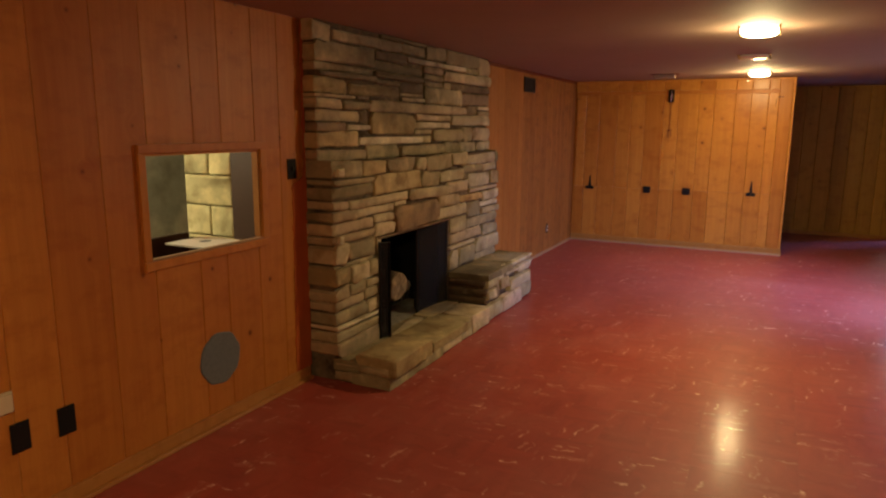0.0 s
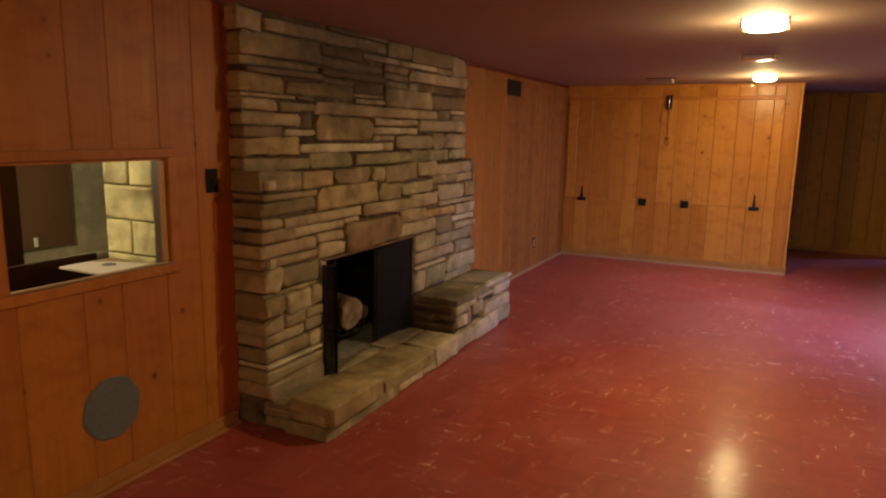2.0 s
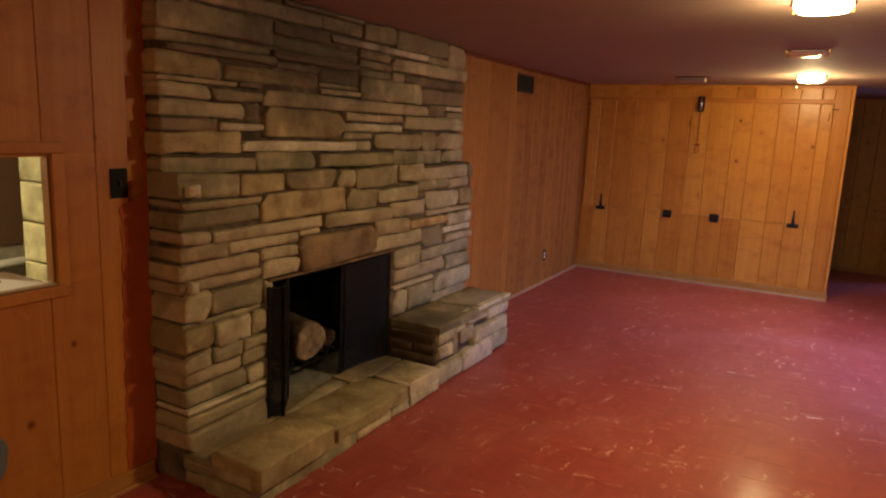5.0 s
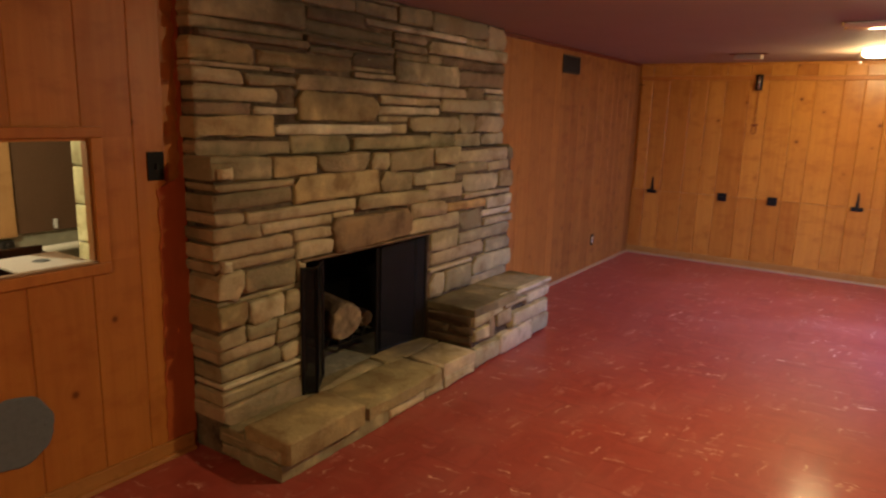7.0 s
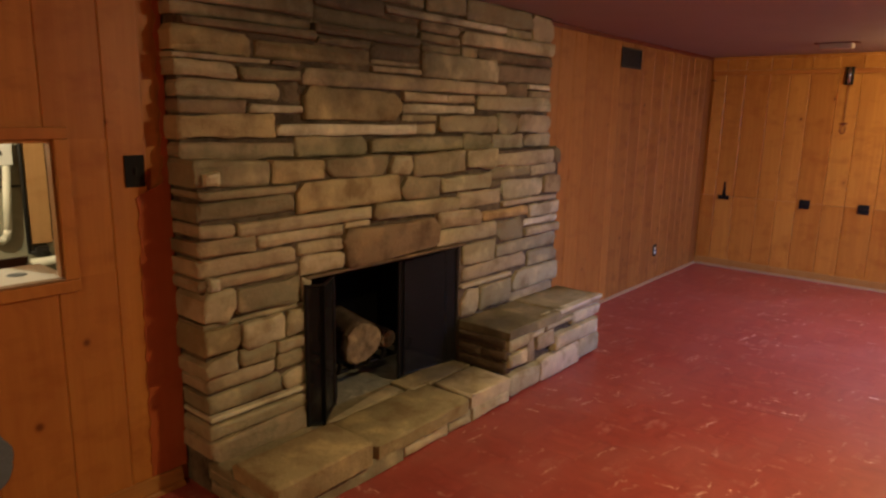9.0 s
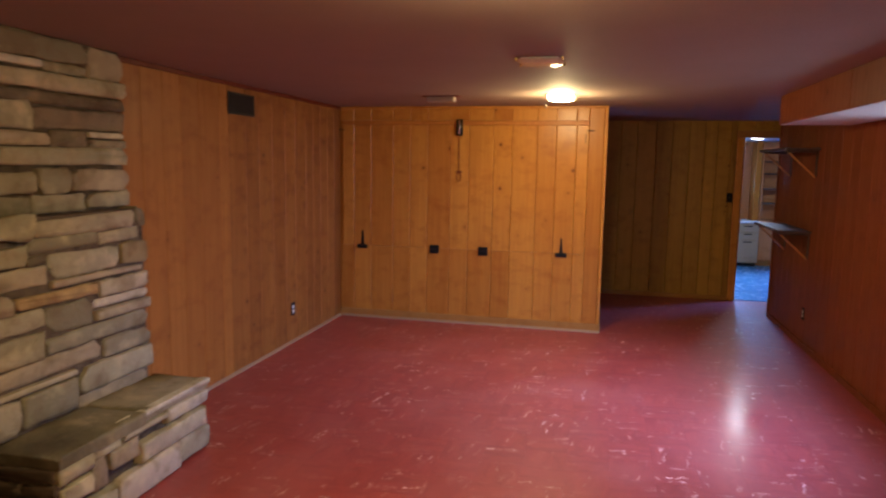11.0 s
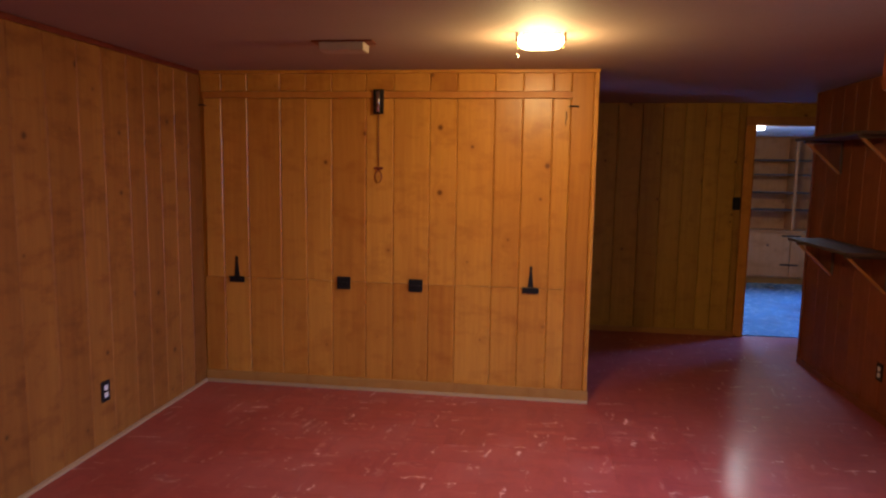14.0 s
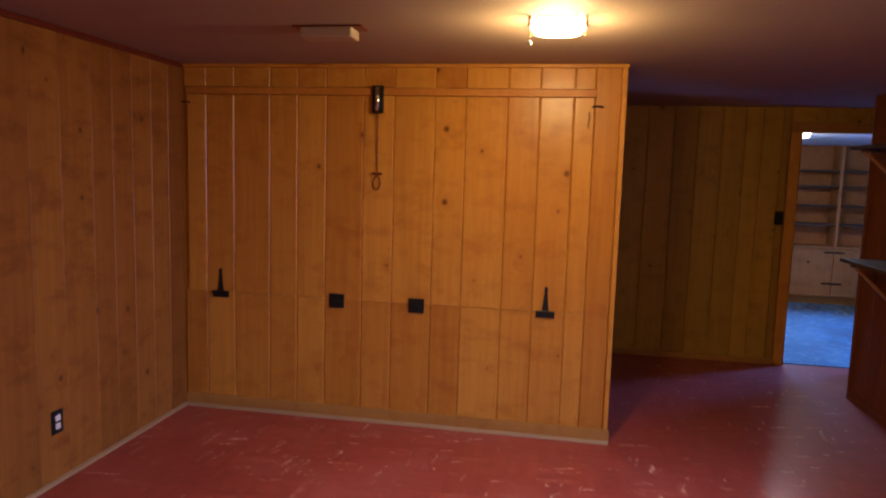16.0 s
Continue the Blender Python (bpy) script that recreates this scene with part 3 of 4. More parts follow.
# window in the right wall, never faced by the walk, and the ones of the next room
def pane_window(name, axis, face, a, b, z0, z1, label):
    w = tagged(new(name), label, "window", "", "structure")
    w.location = (face, (a + b) / 2, z0) if axis == "y" else ((a + b) / 2, face, z0)

    def bar(n, s0, s1, h0, h1, d0, d1, material):
        lo, hi = ((face + d0, s0, h0), (face + d1, s1, h1)) if axis == "y" else ((s0, face + d0, h0), (s1, face + d1, h1))
        part(n, boxed(lo, hi, 0.003 if n != "pane" else 0), material, w)

    bar("window_frame", a + 0.001, a + 0.04, z0 + 0.001, z1 - 0.001, 0.0, 0.09, WHITE)
    bar("window_frame", b - 0.04, b - 0.001, z0 + 0.001, z1 - 0.001, 0.0, 0.09, WHITE)
    bar("window_frame", a + 0.041, b - 0.041, z0 + 0.001, z0 + 0.04, 0.0, 0.09, WHITE)
    bar("window_frame", a + 0.041, b - 0.041, z1 - 0.04, z1 - 0.001, 0.0, 0.09, WHITE)
    bar("pane", a + 0.041, b - 0.041, z0 + 0.041, z1 - 0.041, 0.06, 0.066, SKY_PANE)


pane_window("window_2", "y", 4.505, 6.8, 8.55, 0.95, 1.88, "white framed basement window full of daylight")
pane_window("window_4", "x", 15.96, 4.38, 4.94, 1.28, 1.8, "small basement window in the back of the room beyond the door")
pane_window("window_3", "y", 7.49, 13.85, 14.55, 1.2, 1.8, "small basement window of the room beyond the door")

# ---- the stone fireplace ----
fireplace = thing("fireplace", 0.1, 5.54, 0, "floor-to-ceiling stacked ledgestone fireplace with raised hearth", "fireplace")
for a, b in (((-0.13, 4.235, 1.34), (0.073, 6.855, H - 0.001)), ((-0.13, 4.235, 0), (0.179, 4.745, 1.339)), ((-0.13, 5.815, 0), (0.179, 6.855, 1.339)), ((-0.13, 4.746, 0.83), (0.179, 5.814, 1.339)),
             ((0.18, 4.24, 0), (0.54, 5.81, 0.10)), ((0.18, 5.82, 0), (0.50, 6.87, 0.34)), ((-0.45, 4.746, 0), (0.168, 5.814, 0.10))):
    part("mortar_core", boxed(a, b), MORTAR, fireplace, "dark recessed mortar")
SRNG = random.Random(11)


def slab(a0, a1, b0, b1, front, depth, rough=0.010, corner=0.16, flare=0.0):
    """A split stone: a wavy outline, a worn rim, a hummocky face and sides that run back. flare: how much wider its top is. Local axes: a, b, out."""
    bm = bmesh.new()
    w, h = a1 - a0, b1 - b0
    ca, cb = (a0 + a1) / 2, (b0 + b1) / 2
    k = min(rough, h * 0.13)
    cut = min(h, w) * corner

    def j(s=1.0):
        return SRNG.uniform(-k, k) * s

    q = [(0.12 + SRNG.random() ** 2.2) * cut for _ in range(4)]
    n = max(2, min(8, int(w / 0.065)))
    lift, sink = (j(1.1), j(1.1)), (j(0.8), j(0.8))
    ring = []
    for i in range(n + 1):
        f = i / n
        ring.append((a0 + q[0] + (w - q[0] - q[1]) * f, b0 + sink[0] + (sink[1] - sink[0]) * f + j(0.45)))
    ring += [(a1 + j(0.3), b0 + q[1]), (a1 + j(0.5), cb + j()), (a1 + j(0.3), b1 - q[2])]
    for i in range(n + 1):
        f = i / n
        ring.append((a1 - q[2] - (w - q[2] - q[3]) * f, b1 + lift[0] + (lift[1] - lift[0]) * f + j(0.45)))
    ring += [(a0 + j(0.3), b1 - q[3]), (a0 + j(0.5), cb + j()), (a0 + j(0.3), b0 + q[0])]
    ring = [(a + flare * (b - b0) / h * (1 if a > ca else -1), b) for a, b in ring]
    e = min(0.0055, h * 0.11)
    m = len(ring)
    tilt, lean = j(0.6) / w, j(0.8) / h

    def inset(d, out, s):
        loop = []
        for a, b in ring:
            pa = min(max(a, a0 + d - flare), a1 - d + flare)
            pb = min(max(b, b0 + min(d, h * 0.4)), b1 - min(d, h * 0.4))
            loop.append(bm.verts.new((pa, pb, out + tilt * (pa - ca) + lean * (pb - cb) + j(s))))
        return loop

    back = [bm.verts.new((a, b, front - depth)) for a, b in ring]
    rim = [bm.verts.new((a, b, front - e * 1.3 + j(0.3))) for a, b in ring]
    lip = inset(e * 1.1, front - e * 0.25, 0.35)
    mid = inset(e * 3.0, front + min(0.003, k * 0.3), 0.35)
    for one, two, smooth in ((back, rim, False), (rim, lip, True), (lip, mid, True)):
        for i in range(m):
            face = bm.faces.new((one[i], one[(i + 1) % m], two[(i + 1) % m], two[i]))
            face.smooth = smooth
    bm.faces.new(mid).smooth = True
    return bm


def turned(bm, way):
    """Turn a slab's local axes to the world: its face towards +x, -y or +z."""
    for v in bm.verts:
        a, b, o = v.co
        v.co = {"x": (o, a, b), "y": (a, -o, b), "z": (b, a, o)}[way]
    return bm


COURSES = []


def lay(tone, face, y0, y1, z0, z1):
    """A stone of the breast: its face at x = face, from y0 to y1 and z0 to z1."""
    COURSES.append([tone, face, y0, y1, z0, z1])


def meet(lo, hi, low2, high2, joint=0.008):
    """Grow each stone along one axis (its places lo and hi in the row) until a joint's width is left to its neighbours."""
    for st in COURSES:
        beside = [o for o in COURSES if o is not st and o[1] == st[1] and min(o[high2], st[high2]) - max(o[low2], st[low2]) > 0.012]
        after = [o[lo] - st[hi] for o in beside if o[lo] >= st[hi] - 0.004]
        before = [st[lo] - o[hi] for o in beside if o[hi] <= st[lo] + 0.004]
        if after and joint + 0.003 < min(after) < 0.08:
            st[hi] += min(after) - joint
        if before and joint + 0.003 < min(before) < 0.08:
            st[lo] -= min(before) - joint


def set_stones():
    """Build the courses; those at an end of the breast run back to the wall."""
    meet(4, 5, 2, 3)
    meet(2, 3, 4, 5)
    for tone, face, y0, y1, z0, z1 in COURSES:
        end = y0 < 4.25 or y1 > 6.84
        out = face + SRNG.uniform(-0.012, 0.018)
        y0 += SRNG.uniform(-0.012, 0.006) if y0 < 4.25 else 0.0
        bm = turned(slab(y0, y1, z0, z1, out, out - 0.004 if end else 0.06, 0.013, 0.42, 0.032 if tone == "k" else 0.0), "x")
        part("stone", bm, STONE[tone], fireplace)


lay("g", 0.09, 4.220, 4.755, 1.345, 1.420)
lay("g", 0.09, 4.765, 5.200, 1.345, 1.420)
lay("g", 0.09, 5.210, 5.920, 1.345, 1.430)
lay("g", 0.09, 5.930, 6.210, 1.345, 1.435)
lay("m", 0.09, 6.220, 6.550, 1.345, 1.420)
lay("m", 0.09, 6.560, 6.870, 1.345, 1.420)
lay("t", 0.09, 4.220, 4.610, 1.430, 1.525)
lay("w", 0.09, 4.660, 5.530, 1.440, 1.495)
lay("m", 0.09, 5.540, 5.710, 1.440, 1.498)
lay("m", 0.09, 6.470, 6.870, 1.440, 1.560)
lay("m", 0.09, 5.720, 6.245, 1.445, 1.540)
lay("m", 0.09, 6.255, 6.460, 1.450, 1.550)
lay("t", 0.09, 4.810, 5.430, 1.506, 1.648)
lay("m", 0.09, 5.440, 5.710, 1.507, 1.540)
lay("w", 0.09, 4.530, 4.800, 1.535, 1.570)
lay("d", 0.09, 4.220, 4.520, 1.538, 1.584)
lay("w", 0.09, 5.440, 6.045, 1.550, 1.598)
lay("l", 0.09, 6.055, 6.870, 1.570, 1.650)
lay("d", 0.09, 4.710, 4.800, 1.580, 1.650)
lay("m", 0.09, 4.220, 4.695, 1.596, 1.654)
lay("m", 0.09, 5.790, 6.040, 1.608, 1.642)
lay("l", 0.09, 5.440, 5.780, 1.610, 1.650)
lay("m", 0.09, 4.800, 6.345, 1.660, 1.729)
lay("d", 0.09, 6.355, 6.590, 1.660, 1.710)
lay("m", 0.09, 6.605, 6.870, 1.660, 1.696)
lay("l", 0.09, 4.220, 4.480, 1.666, 1.722)
lay("m", 0.09, 4.490, 4.790, 1.670, 1.720)
lay("w", 0.09, 6.600, 6.850, 1.710, 1.740)
lay("d", 0.09, 4.655, 4.790, 1.730, 1.750)
lay("m", 0.09, 4.220, 4.640, 1.733, 1.754)
lay("l", 0.09, 5.220, 5.570, 1.739, 1.765)
lay("l", 0.09, 5.580, 6.250, 1.750, 1.830)
lay("d", 0.09, 6.265, 6.870, 1.750, 1.850)
lay("t", 0.09, 4.570, 5.190, 1.763, 1.830)
lay("t", 0.09, 4.220, 4.560, 1.766, 1.840)
lay("m", 0.09, 5.220, 5.560, 1.775, 1.795)
lay("d", 0.09, 5.220, 5.560, 1.805, 1.832)
lay("g", 0.09, 4.900, 5.210, 1.840, 1.868)
lay("d", 0.09, 4.250, 4.885, 1.853, 1.884)
lay("m", 0.09, 5.580, 5.900, 1.858, 1.892)
lay("m", 0.09, 5.910, 6.050, 1.860, 1.910)
lay("d", 0.09, 6.060, 6.870, 1.860, 1.912)
lay("d", 0.09, 4.895, 5.550, 1.880, 1.920)
lay("m", 0.09, 4.220, 4.860, 1.893, 1.930)
lay("m", 0.09, 5.560, 5.860, 1.910, 1.950)
lay("l", 0.09, 5.890, 6.870, 1.922, 1.998)
lay("m", 0.09, 4.885, 5.545, 1.932, 1.990)
lay("m", 0.09, 4.220, 4.870, 1.942, 2.048)
lay("m", 0.09, 5.570, 5.880, 1.960, 2.005)
lay("d", 0.09, 4.880, 5.300, 2.000, 2.058)
lay("m", 0.09, 6.615, 6.870, 2.008, 2.164)
lay("m", 0.09, 6.335, 6.600, 2.010, 2.046)
lay("w", 0.09, 5.310, 6.320, 2.015, 2.050)
lay("m", 0.09, 5.600, 5.925, 2.060, 2.162)
lay("m", 0.09, 5.935, 6.605, 2.060, 2.165)
lay("l", 0.09, 4.220, 4.400, 2.062, 2.162)
lay("l", 0.09, 5.255, 5.590, 2.070, 2.134)
lay("l", 0.09, 4.410, 5.240, 2.070, 2.135)
lay("m", 0.09, 4.950, 5.590, 2.145, 2.165)
lay("g", 0.20, 4.220, 4.740, 0.134, 0.234)
lay("m", 0.20, 4.220, 4.740, 0.246, 0.310)
lay("w", 0.20, 4.220, 4.740, 0.320, 0.340)
lay("g", 0.20, 6.380, 6.830, 0.340, 0.445)
lay("m", 0.20, 4.220, 4.575, 0.350, 0.430)
lay("l", 0.20, 4.585, 4.740, 0.352, 0.440)
lay("m", 0.20, 5.830, 5.990, 0.400, 0.525)
lay("m", 0.20, 6.000, 6.320, 0.410, 0.552)
lay("m", 0.20, 4.220, 4.540, 0.440, 0.503)
lay("m", 0.20, 4.555, 4.730, 0.450, 0.520)
lay("m", 0.20, 6.330, 6.870, 0.455, 0.578)
lay("m", 0.20, 4.370, 4.545, 0.513, 0.580)
lay("m", 0.20, 4.220, 4.360, 0.515, 0.590)
lay("l", 0.20, 4.555, 4.740, 0.530, 0.580)
lay("l", 0.20, 5.820, 6.320, 0.562, 0.592)
lay("m", 0.20, 6.505, 6.870, 0.588, 0.686)
lay("l", 0.20, 4.390, 4.590, 0.590, 0.687)
lay("m", 0.20, 4.600, 4.730, 0.590, 0.694)
lay("t", 0.20, 4.220, 4.375, 0.600, 0.693)
lay("m", 0.20, 5.840, 6.495, 0.605, 0.672)
lay("m", 0.20, 6.160, 6.860, 0.696, 0.785)
lay("m", 0.20, 4.220, 4.740, 0.704, 0.724)
lay("m", 0.20, 5.830, 6.150, 0.705, 0.805)
lay("g", 0.20, 4.370, 4.683, 0.734, 0.850)
lay("l", 0.20, 4.230, 4.360, 0.767, 0.820)
lay("m", 0.20, 6.465, 6.870, 0.795, 0.845)
lay("k", 0.20, 4.955, 5.580, 0.838, 1.009)
lay("m", 0.20, 4.690, 4.742, 0.735, 0.826)
lay("l", 0.20, 4.692, 4.935, 0.838, 0.920)
lay("m", 0.20, 5.600, 6.140, 0.838, 0.925)
lay("m", 0.20, 6.160, 6.450, 0.820, 0.920)
lay("w", 0.20, 6.460, 6.870, 0.855, 0.902)
lay("m", 0.20, 4.220, 4.680, 0.860, 0.905)
lay("l", 0.20, 6.500, 6.860, 0.912, 0.999)
lay("m", 0.20, 4.220, 4.670, 0.915, 0.979)
lay("m", 0.20, 4.680, 4.945, 0.930, 0.984)
lay("o", 0.20, 5.995, 6.490, 0.935, 0.998)
lay("m", 0.20, 5.620, 5.985, 0.945, 1.012)
lay("g", 0.20, 4.220, 4.470, 0.993, 1.045)
lay("l", 0.20, 4.480, 4.945, 0.994, 1.048)
lay("m", 0.20, 6.200, 6.810, 1.009, 1.040)
lay("m", 0.20, 4.960, 5.110, 1.020, 1.048)
lay("m", 0.20, 5.120, 5.765, 1.035, 1.111)
lay("m", 0.20, 5.775, 6.180, 1.036, 1.120)
lay("l", 0.20, 6.190, 6.650, 1.050, 1.170)
lay("t", 0.20, 6.665, 6.870, 1.052, 1.170)
lay("m", 0.20, 4.390, 5.090, 1.059, 1.115)
lay("m", 0.20, 4.220, 4.380, 1.070, 1.115)
lay("g", 0.20, 5.320, 5.610, 1.121, 1.200)
lay("g", 0.20, 4.220, 4.630, 1.125, 1.200)
lay("t", 0.20, 4.680, 5.310, 1.128, 1.243)
lay("l", 0.20, 5.620, 6.070, 1.130, 1.220)
lay("d", 0.20, 6.085, 6.180, 1.132, 1.168)
lay("m", 0.20, 6.080, 6.500, 1.180, 1.238)
lay("m", 0.20, 6.520, 6.810, 1.180, 1.239)
lay("m", 0.20, 4.230, 4.670, 1.210, 1.245)
lay("g", 0.20, 5.400, 5.815, 1.231, 1.348)
lay("m", 0.20, 6.140, 6.780, 1.249, 1.330)
lay("g", 0.20, 6.795, 6.870, 1.250, 1.342)
lay("m", 0.20, 5.825, 6.125, 1.251, 1.350)
lay("g", 0.20, 4.850, 5.230, 1.254, 1.350)
lay("m", 0.20, 4.220, 4.545, 1.256, 1.350)
lay("t", 0.20, 4.560, 4.835, 1.257, 1.350)
lay("m", 0.20, 5.240, 5.390, 1.261, 1.330)
set_stones()

# pale chips of other stone set in the corner
for y0, y1, z0, z1 in ((4.245, 4.305, 1.262, 1.312), (4.243, 4.285, 0.862, 0.905)):
    part("stone", turned(slab(y0, y1, z0, z1, 0.228, 0.06), "x"), STONE["w"], fireplace)

# hearth: a thick slab, the thin course under it, the low middle part and the seat
def flag(tone, y0, y1, x0, x1, top, depth, rough=0.008):
    part("hearth_stone", turned(slab(y0, y1, x0, x1, top, depth, rough, 0.06), "z"), STONE[tone], fireplace)


def riser(tone, face, y0, y1, z0, z1):
    part("stone", turned(slab(y0, y1, z0, z1, face, 0.05), "x"), STONE[tone], fireplace)


flag("t", 4.235, 4.735, 0.33, 0.605, 0.188, 0.105)
flag("g", 4.225, 4.755, 0.17, 0.335, 0.145, 0.07)
flag("m", 4.225, 4.95, 0.30, 0.575, 0.075, 0.072)
flag("t", 4.770, 5.44, 0.26, 0.570, 0.140, 0.065, 0.016)
flag("g", 4.765, 5.30, 0.13, 0.255, 0.138, 0.06)
flag("t", 5.31, 5.80, 0.13, 0.30, 0.146, 0.06)
flag("l", 5.455, 5.80, 0.305, 0.575, 0.145, 0.07)
riser("l", 0.566, 4.97, 5.28, 0.005, 0.070)
riser("m", 0.562, 5.29, 5.47, 0.005, 0.072)
riser("l", 0.568, 5.48, 5.80, 0.005, 0.075)
flag("g", 5.815, 6.35, 0.19, 0.555, 0.392, 0.05, 0.014)
flag("g", 6.36, 6.89, 0.19, 0.54, 0.392, 0.045, 0.014)
riser("w", 0.545, 6.20, 6.90, 0.372, 0.397)
riser("l", 0.548, 5.82, 6.02, 0.275, 0.335)
riser("l", 0.540, 6.03, 6.19, 0.295, 0.338)
riser("m", 0.548, 6.20, 6.52, 0.310, 0.338)
riser("l", 0.538, 6.53, 6.89, 0.265, 0.340)
riser("l", 0.550, 5.82, 6.00, 0.180, 0.262)
riser("d", 0.535, 6.01, 6.10, 0.150, 0.285)
riser("m", 0.545, 6.11, 6.30, 0.200, 0.300)
riser("l", 0.552, 6.31, 6.85, 0.150, 0.255)
riser("l", 0.552, 5.83, 6.14, 0.010, 0.140)
riser("l", 0.556, 6.15, 6.60, 0.005, 0.140)
riser("m", 0.545, 6.61, 6.88, 0.015, 0.140)
# the seat's end face, in the near-black stone tone
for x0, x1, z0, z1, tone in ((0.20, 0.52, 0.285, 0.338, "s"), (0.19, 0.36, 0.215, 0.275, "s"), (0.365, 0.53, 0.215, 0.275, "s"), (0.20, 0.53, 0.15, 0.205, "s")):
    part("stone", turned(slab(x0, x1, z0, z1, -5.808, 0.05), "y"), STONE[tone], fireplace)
for z0, z1, tone in ((0.01, 0.07, "g"), (0.08, 0.135, "m")):
    part("stone", turned(slab(0.17, 0.56, z0, z1, -4.228, 0.05), "y"), STONE[tone], fireplace)

# firebox
firebox = bmesh.new()
for a, b in (((-0.50, 4.76, 0.101), (-0.45, 5.80, 0.829)), ((-0.45, 4.7465, 0.101), (0.10, 4.775, 0.829)), ((-0.45, 5.785, 0.101), (0.10, 5.8135, 0.829)), ((-0.45, 4.7755, 0.80), (0.16, 5.7845, 0.829))):
    box(firebox, a, b)
part("firebox", firebox, SOOT, fireplace, "soot-black firebox lining")
part("ash_floor", boxed((-0.45, 4.776, 0.101), (0.125, 5.784, 0.128), 0.004), ASH, fireplace, "grey ashy firebox floor")
part("lintel_bar", boxed((0.13, 4.72, 0.822), (0.205, 5.84, 0.835), 0.002), STONE["k"], fireplace, "rusty steel lintel")

fire_screen = thing("fire_screen", 0.2, 5.3, 0.15, "black folding metal fire screen standing half open", "fire screen")


def leaf(x0, y0, x1, y1, z0, z1):
    """A framed leaf of fine mesh between two uprights."""
    d = Vector((x1 - x0, y1 - y0, 0))
    n = Vector((-d.y, d.x, 0)).normalized() * 0.006
    panel = bmesh.new()
    quad = [(x0, y0), (x1, y1)]
    vs = [panel.verts.new((x + s * n.x * 0.4, y + s * n.y * 0.4, z)) for s in (-1, 1) for (x, y) in quad for z in (z0, z1)]
    for f in ((0, 1, 3, 2), (4, 6, 7, 5), (0, 4, 5, 1), (2, 3, 7, 6), (0, 2, 6, 4), (1, 5, 7, 3)):
        panel.faces.new([vs[i] for i in f])
    part("mesh_panel", panel, SCREEN, fire_screen)
    for x, y in quad:
        part("upright", tube(bmesh.new(), (x, y, z0 - 0.012), (x, y, z1 + 0.008), 0.009, None, 10), BLACK, fire_screen)
    for z in (z0, z1):
        part("rail", tube(bmesh.new(), (x0, y0, z), (x1, y1, z), 0.007, None, 8), BLACK, fire_screen)


leaf(0.222, 4.695, 0.262, 4.752, 0.158, 0.80)
leaf(0.262, 4.752, 0.135, 4.925, 0.158, 0.795)
leaf(0.178, 5.795, 0.115, 5.42, 0.15, 0.81)
leaf(0.115, 5.42, 0.128, 5.38, 0.15, 0.80)

grate = thing("fire_grate", 0.0, 5.25, 0.128, "black iron fire grate under a log", "grate")
for i in range(6):
    y = 5.0 + i * 0.1
    part("bar", piped([(0.10, y, 0.33), (0.08, y, 0.27), (-0.25, y, 0.27), (-0.28, y, 0.33)], 0.010, 8), BLACK, grate)
for x in (0.05, -0.22):
    part("cross_bar", boxed((x - 0.01, 4.96, 0.252), (x + 0.01, 5.54, 0.266), 0.003), BLACK, grate)
    for y in (5.0, 5.5):
        part("leg", boxed((x - 0.009, y - 0.009, 0.129), (x + 0.009, y + 0.009, 0.253), 0.002), BLACK, grate)


def log_thing(x0, x1, y, z, r, swing, label):
    """A sawn log, out of round, with bark and a pale, rough end of the same outline."""
    t = thing("firewood_log", x1, y, z, label, "log")
    lr = random.Random(int(y * 100))
    n, k = 22, 7
    lobes = [1 + 0.07 * math.sin(2 * math.tau * s / n + 0.8) + 0.05 * math.sin(3 * math.tau * s / n + 2.0) + lr.uniform(-0.035, 0.035) for s in range(n)]

    def hoop(bm, x, f, size):
        return [bm.verts.new((x + lr.uniform(-0.004, 0.004), y + swing * (1 - f) + size * (lobes[s] * r + lr.uniform(-0.004, 0.004)) * math.cos(math.tau * s / n),
                              z + size * (lobes[s] * r * 0.94 + lr.uniform(-0.004, 0.004)) * math.sin(math.tau * s / n))) for s in range(n)]

    def sleeve(bm, rings):
        for one, two in zip(rings, rings[1:]):
            for s in range(n):
                bm.faces.new((one[s], one[(s + 1) % n], two[(s + 1) % n], two[s]))
        bm.faces.new(rings[0]), bm.faces.new(rings[-1])

    bm = bmesh.new()
    sleeve(bm, [hoop(bm, x0 + (x1 - x0) * i / (k - 1), i / (k - 1), 1.0) for i in range(k)])
    part("bark", bm, BARK, t, "rough dark bark", True)
    bm = bmesh.new()
    sleeve(bm, [hoop(bm, x1 + d, 1.0, f) for d, f in ((-0.01, 0.97), (0.008, 0.96), (0.016, 0.88), (0.018, 0.45))])
    part("sawn_end", bm, CUT_WOOD, t, "pale sawn end")


log_thing(-0.24, 0.10, 5.14, 0.398, 0.118, 0.10, "thick sawn log with a pale end on the grate")
log_thing(-0.26, 0.02, 5.40, 0.338, 0.055, 0.05, "thin charred log lying on the grate")

# ---- fold-down panel on the end wall ----
fold = thing("fold_down_panel", 1.25, 10.2, 0.76, "pine board panel that folds down from the wall, closed", "fold-down table")
for a, b in zip([0.022, *GROOVES[1:]], GROOVES[1:]):
    board(fold, "x", 10.197, -1, a, b, 0.7575, 1.985, PINE, 0.014)
part("top_batten", boxed((0.022, 10.186, 1.989), (2.51, 10.204, 2.031), 0.003), PINE_DARK, fold, "horizontal pine batten")


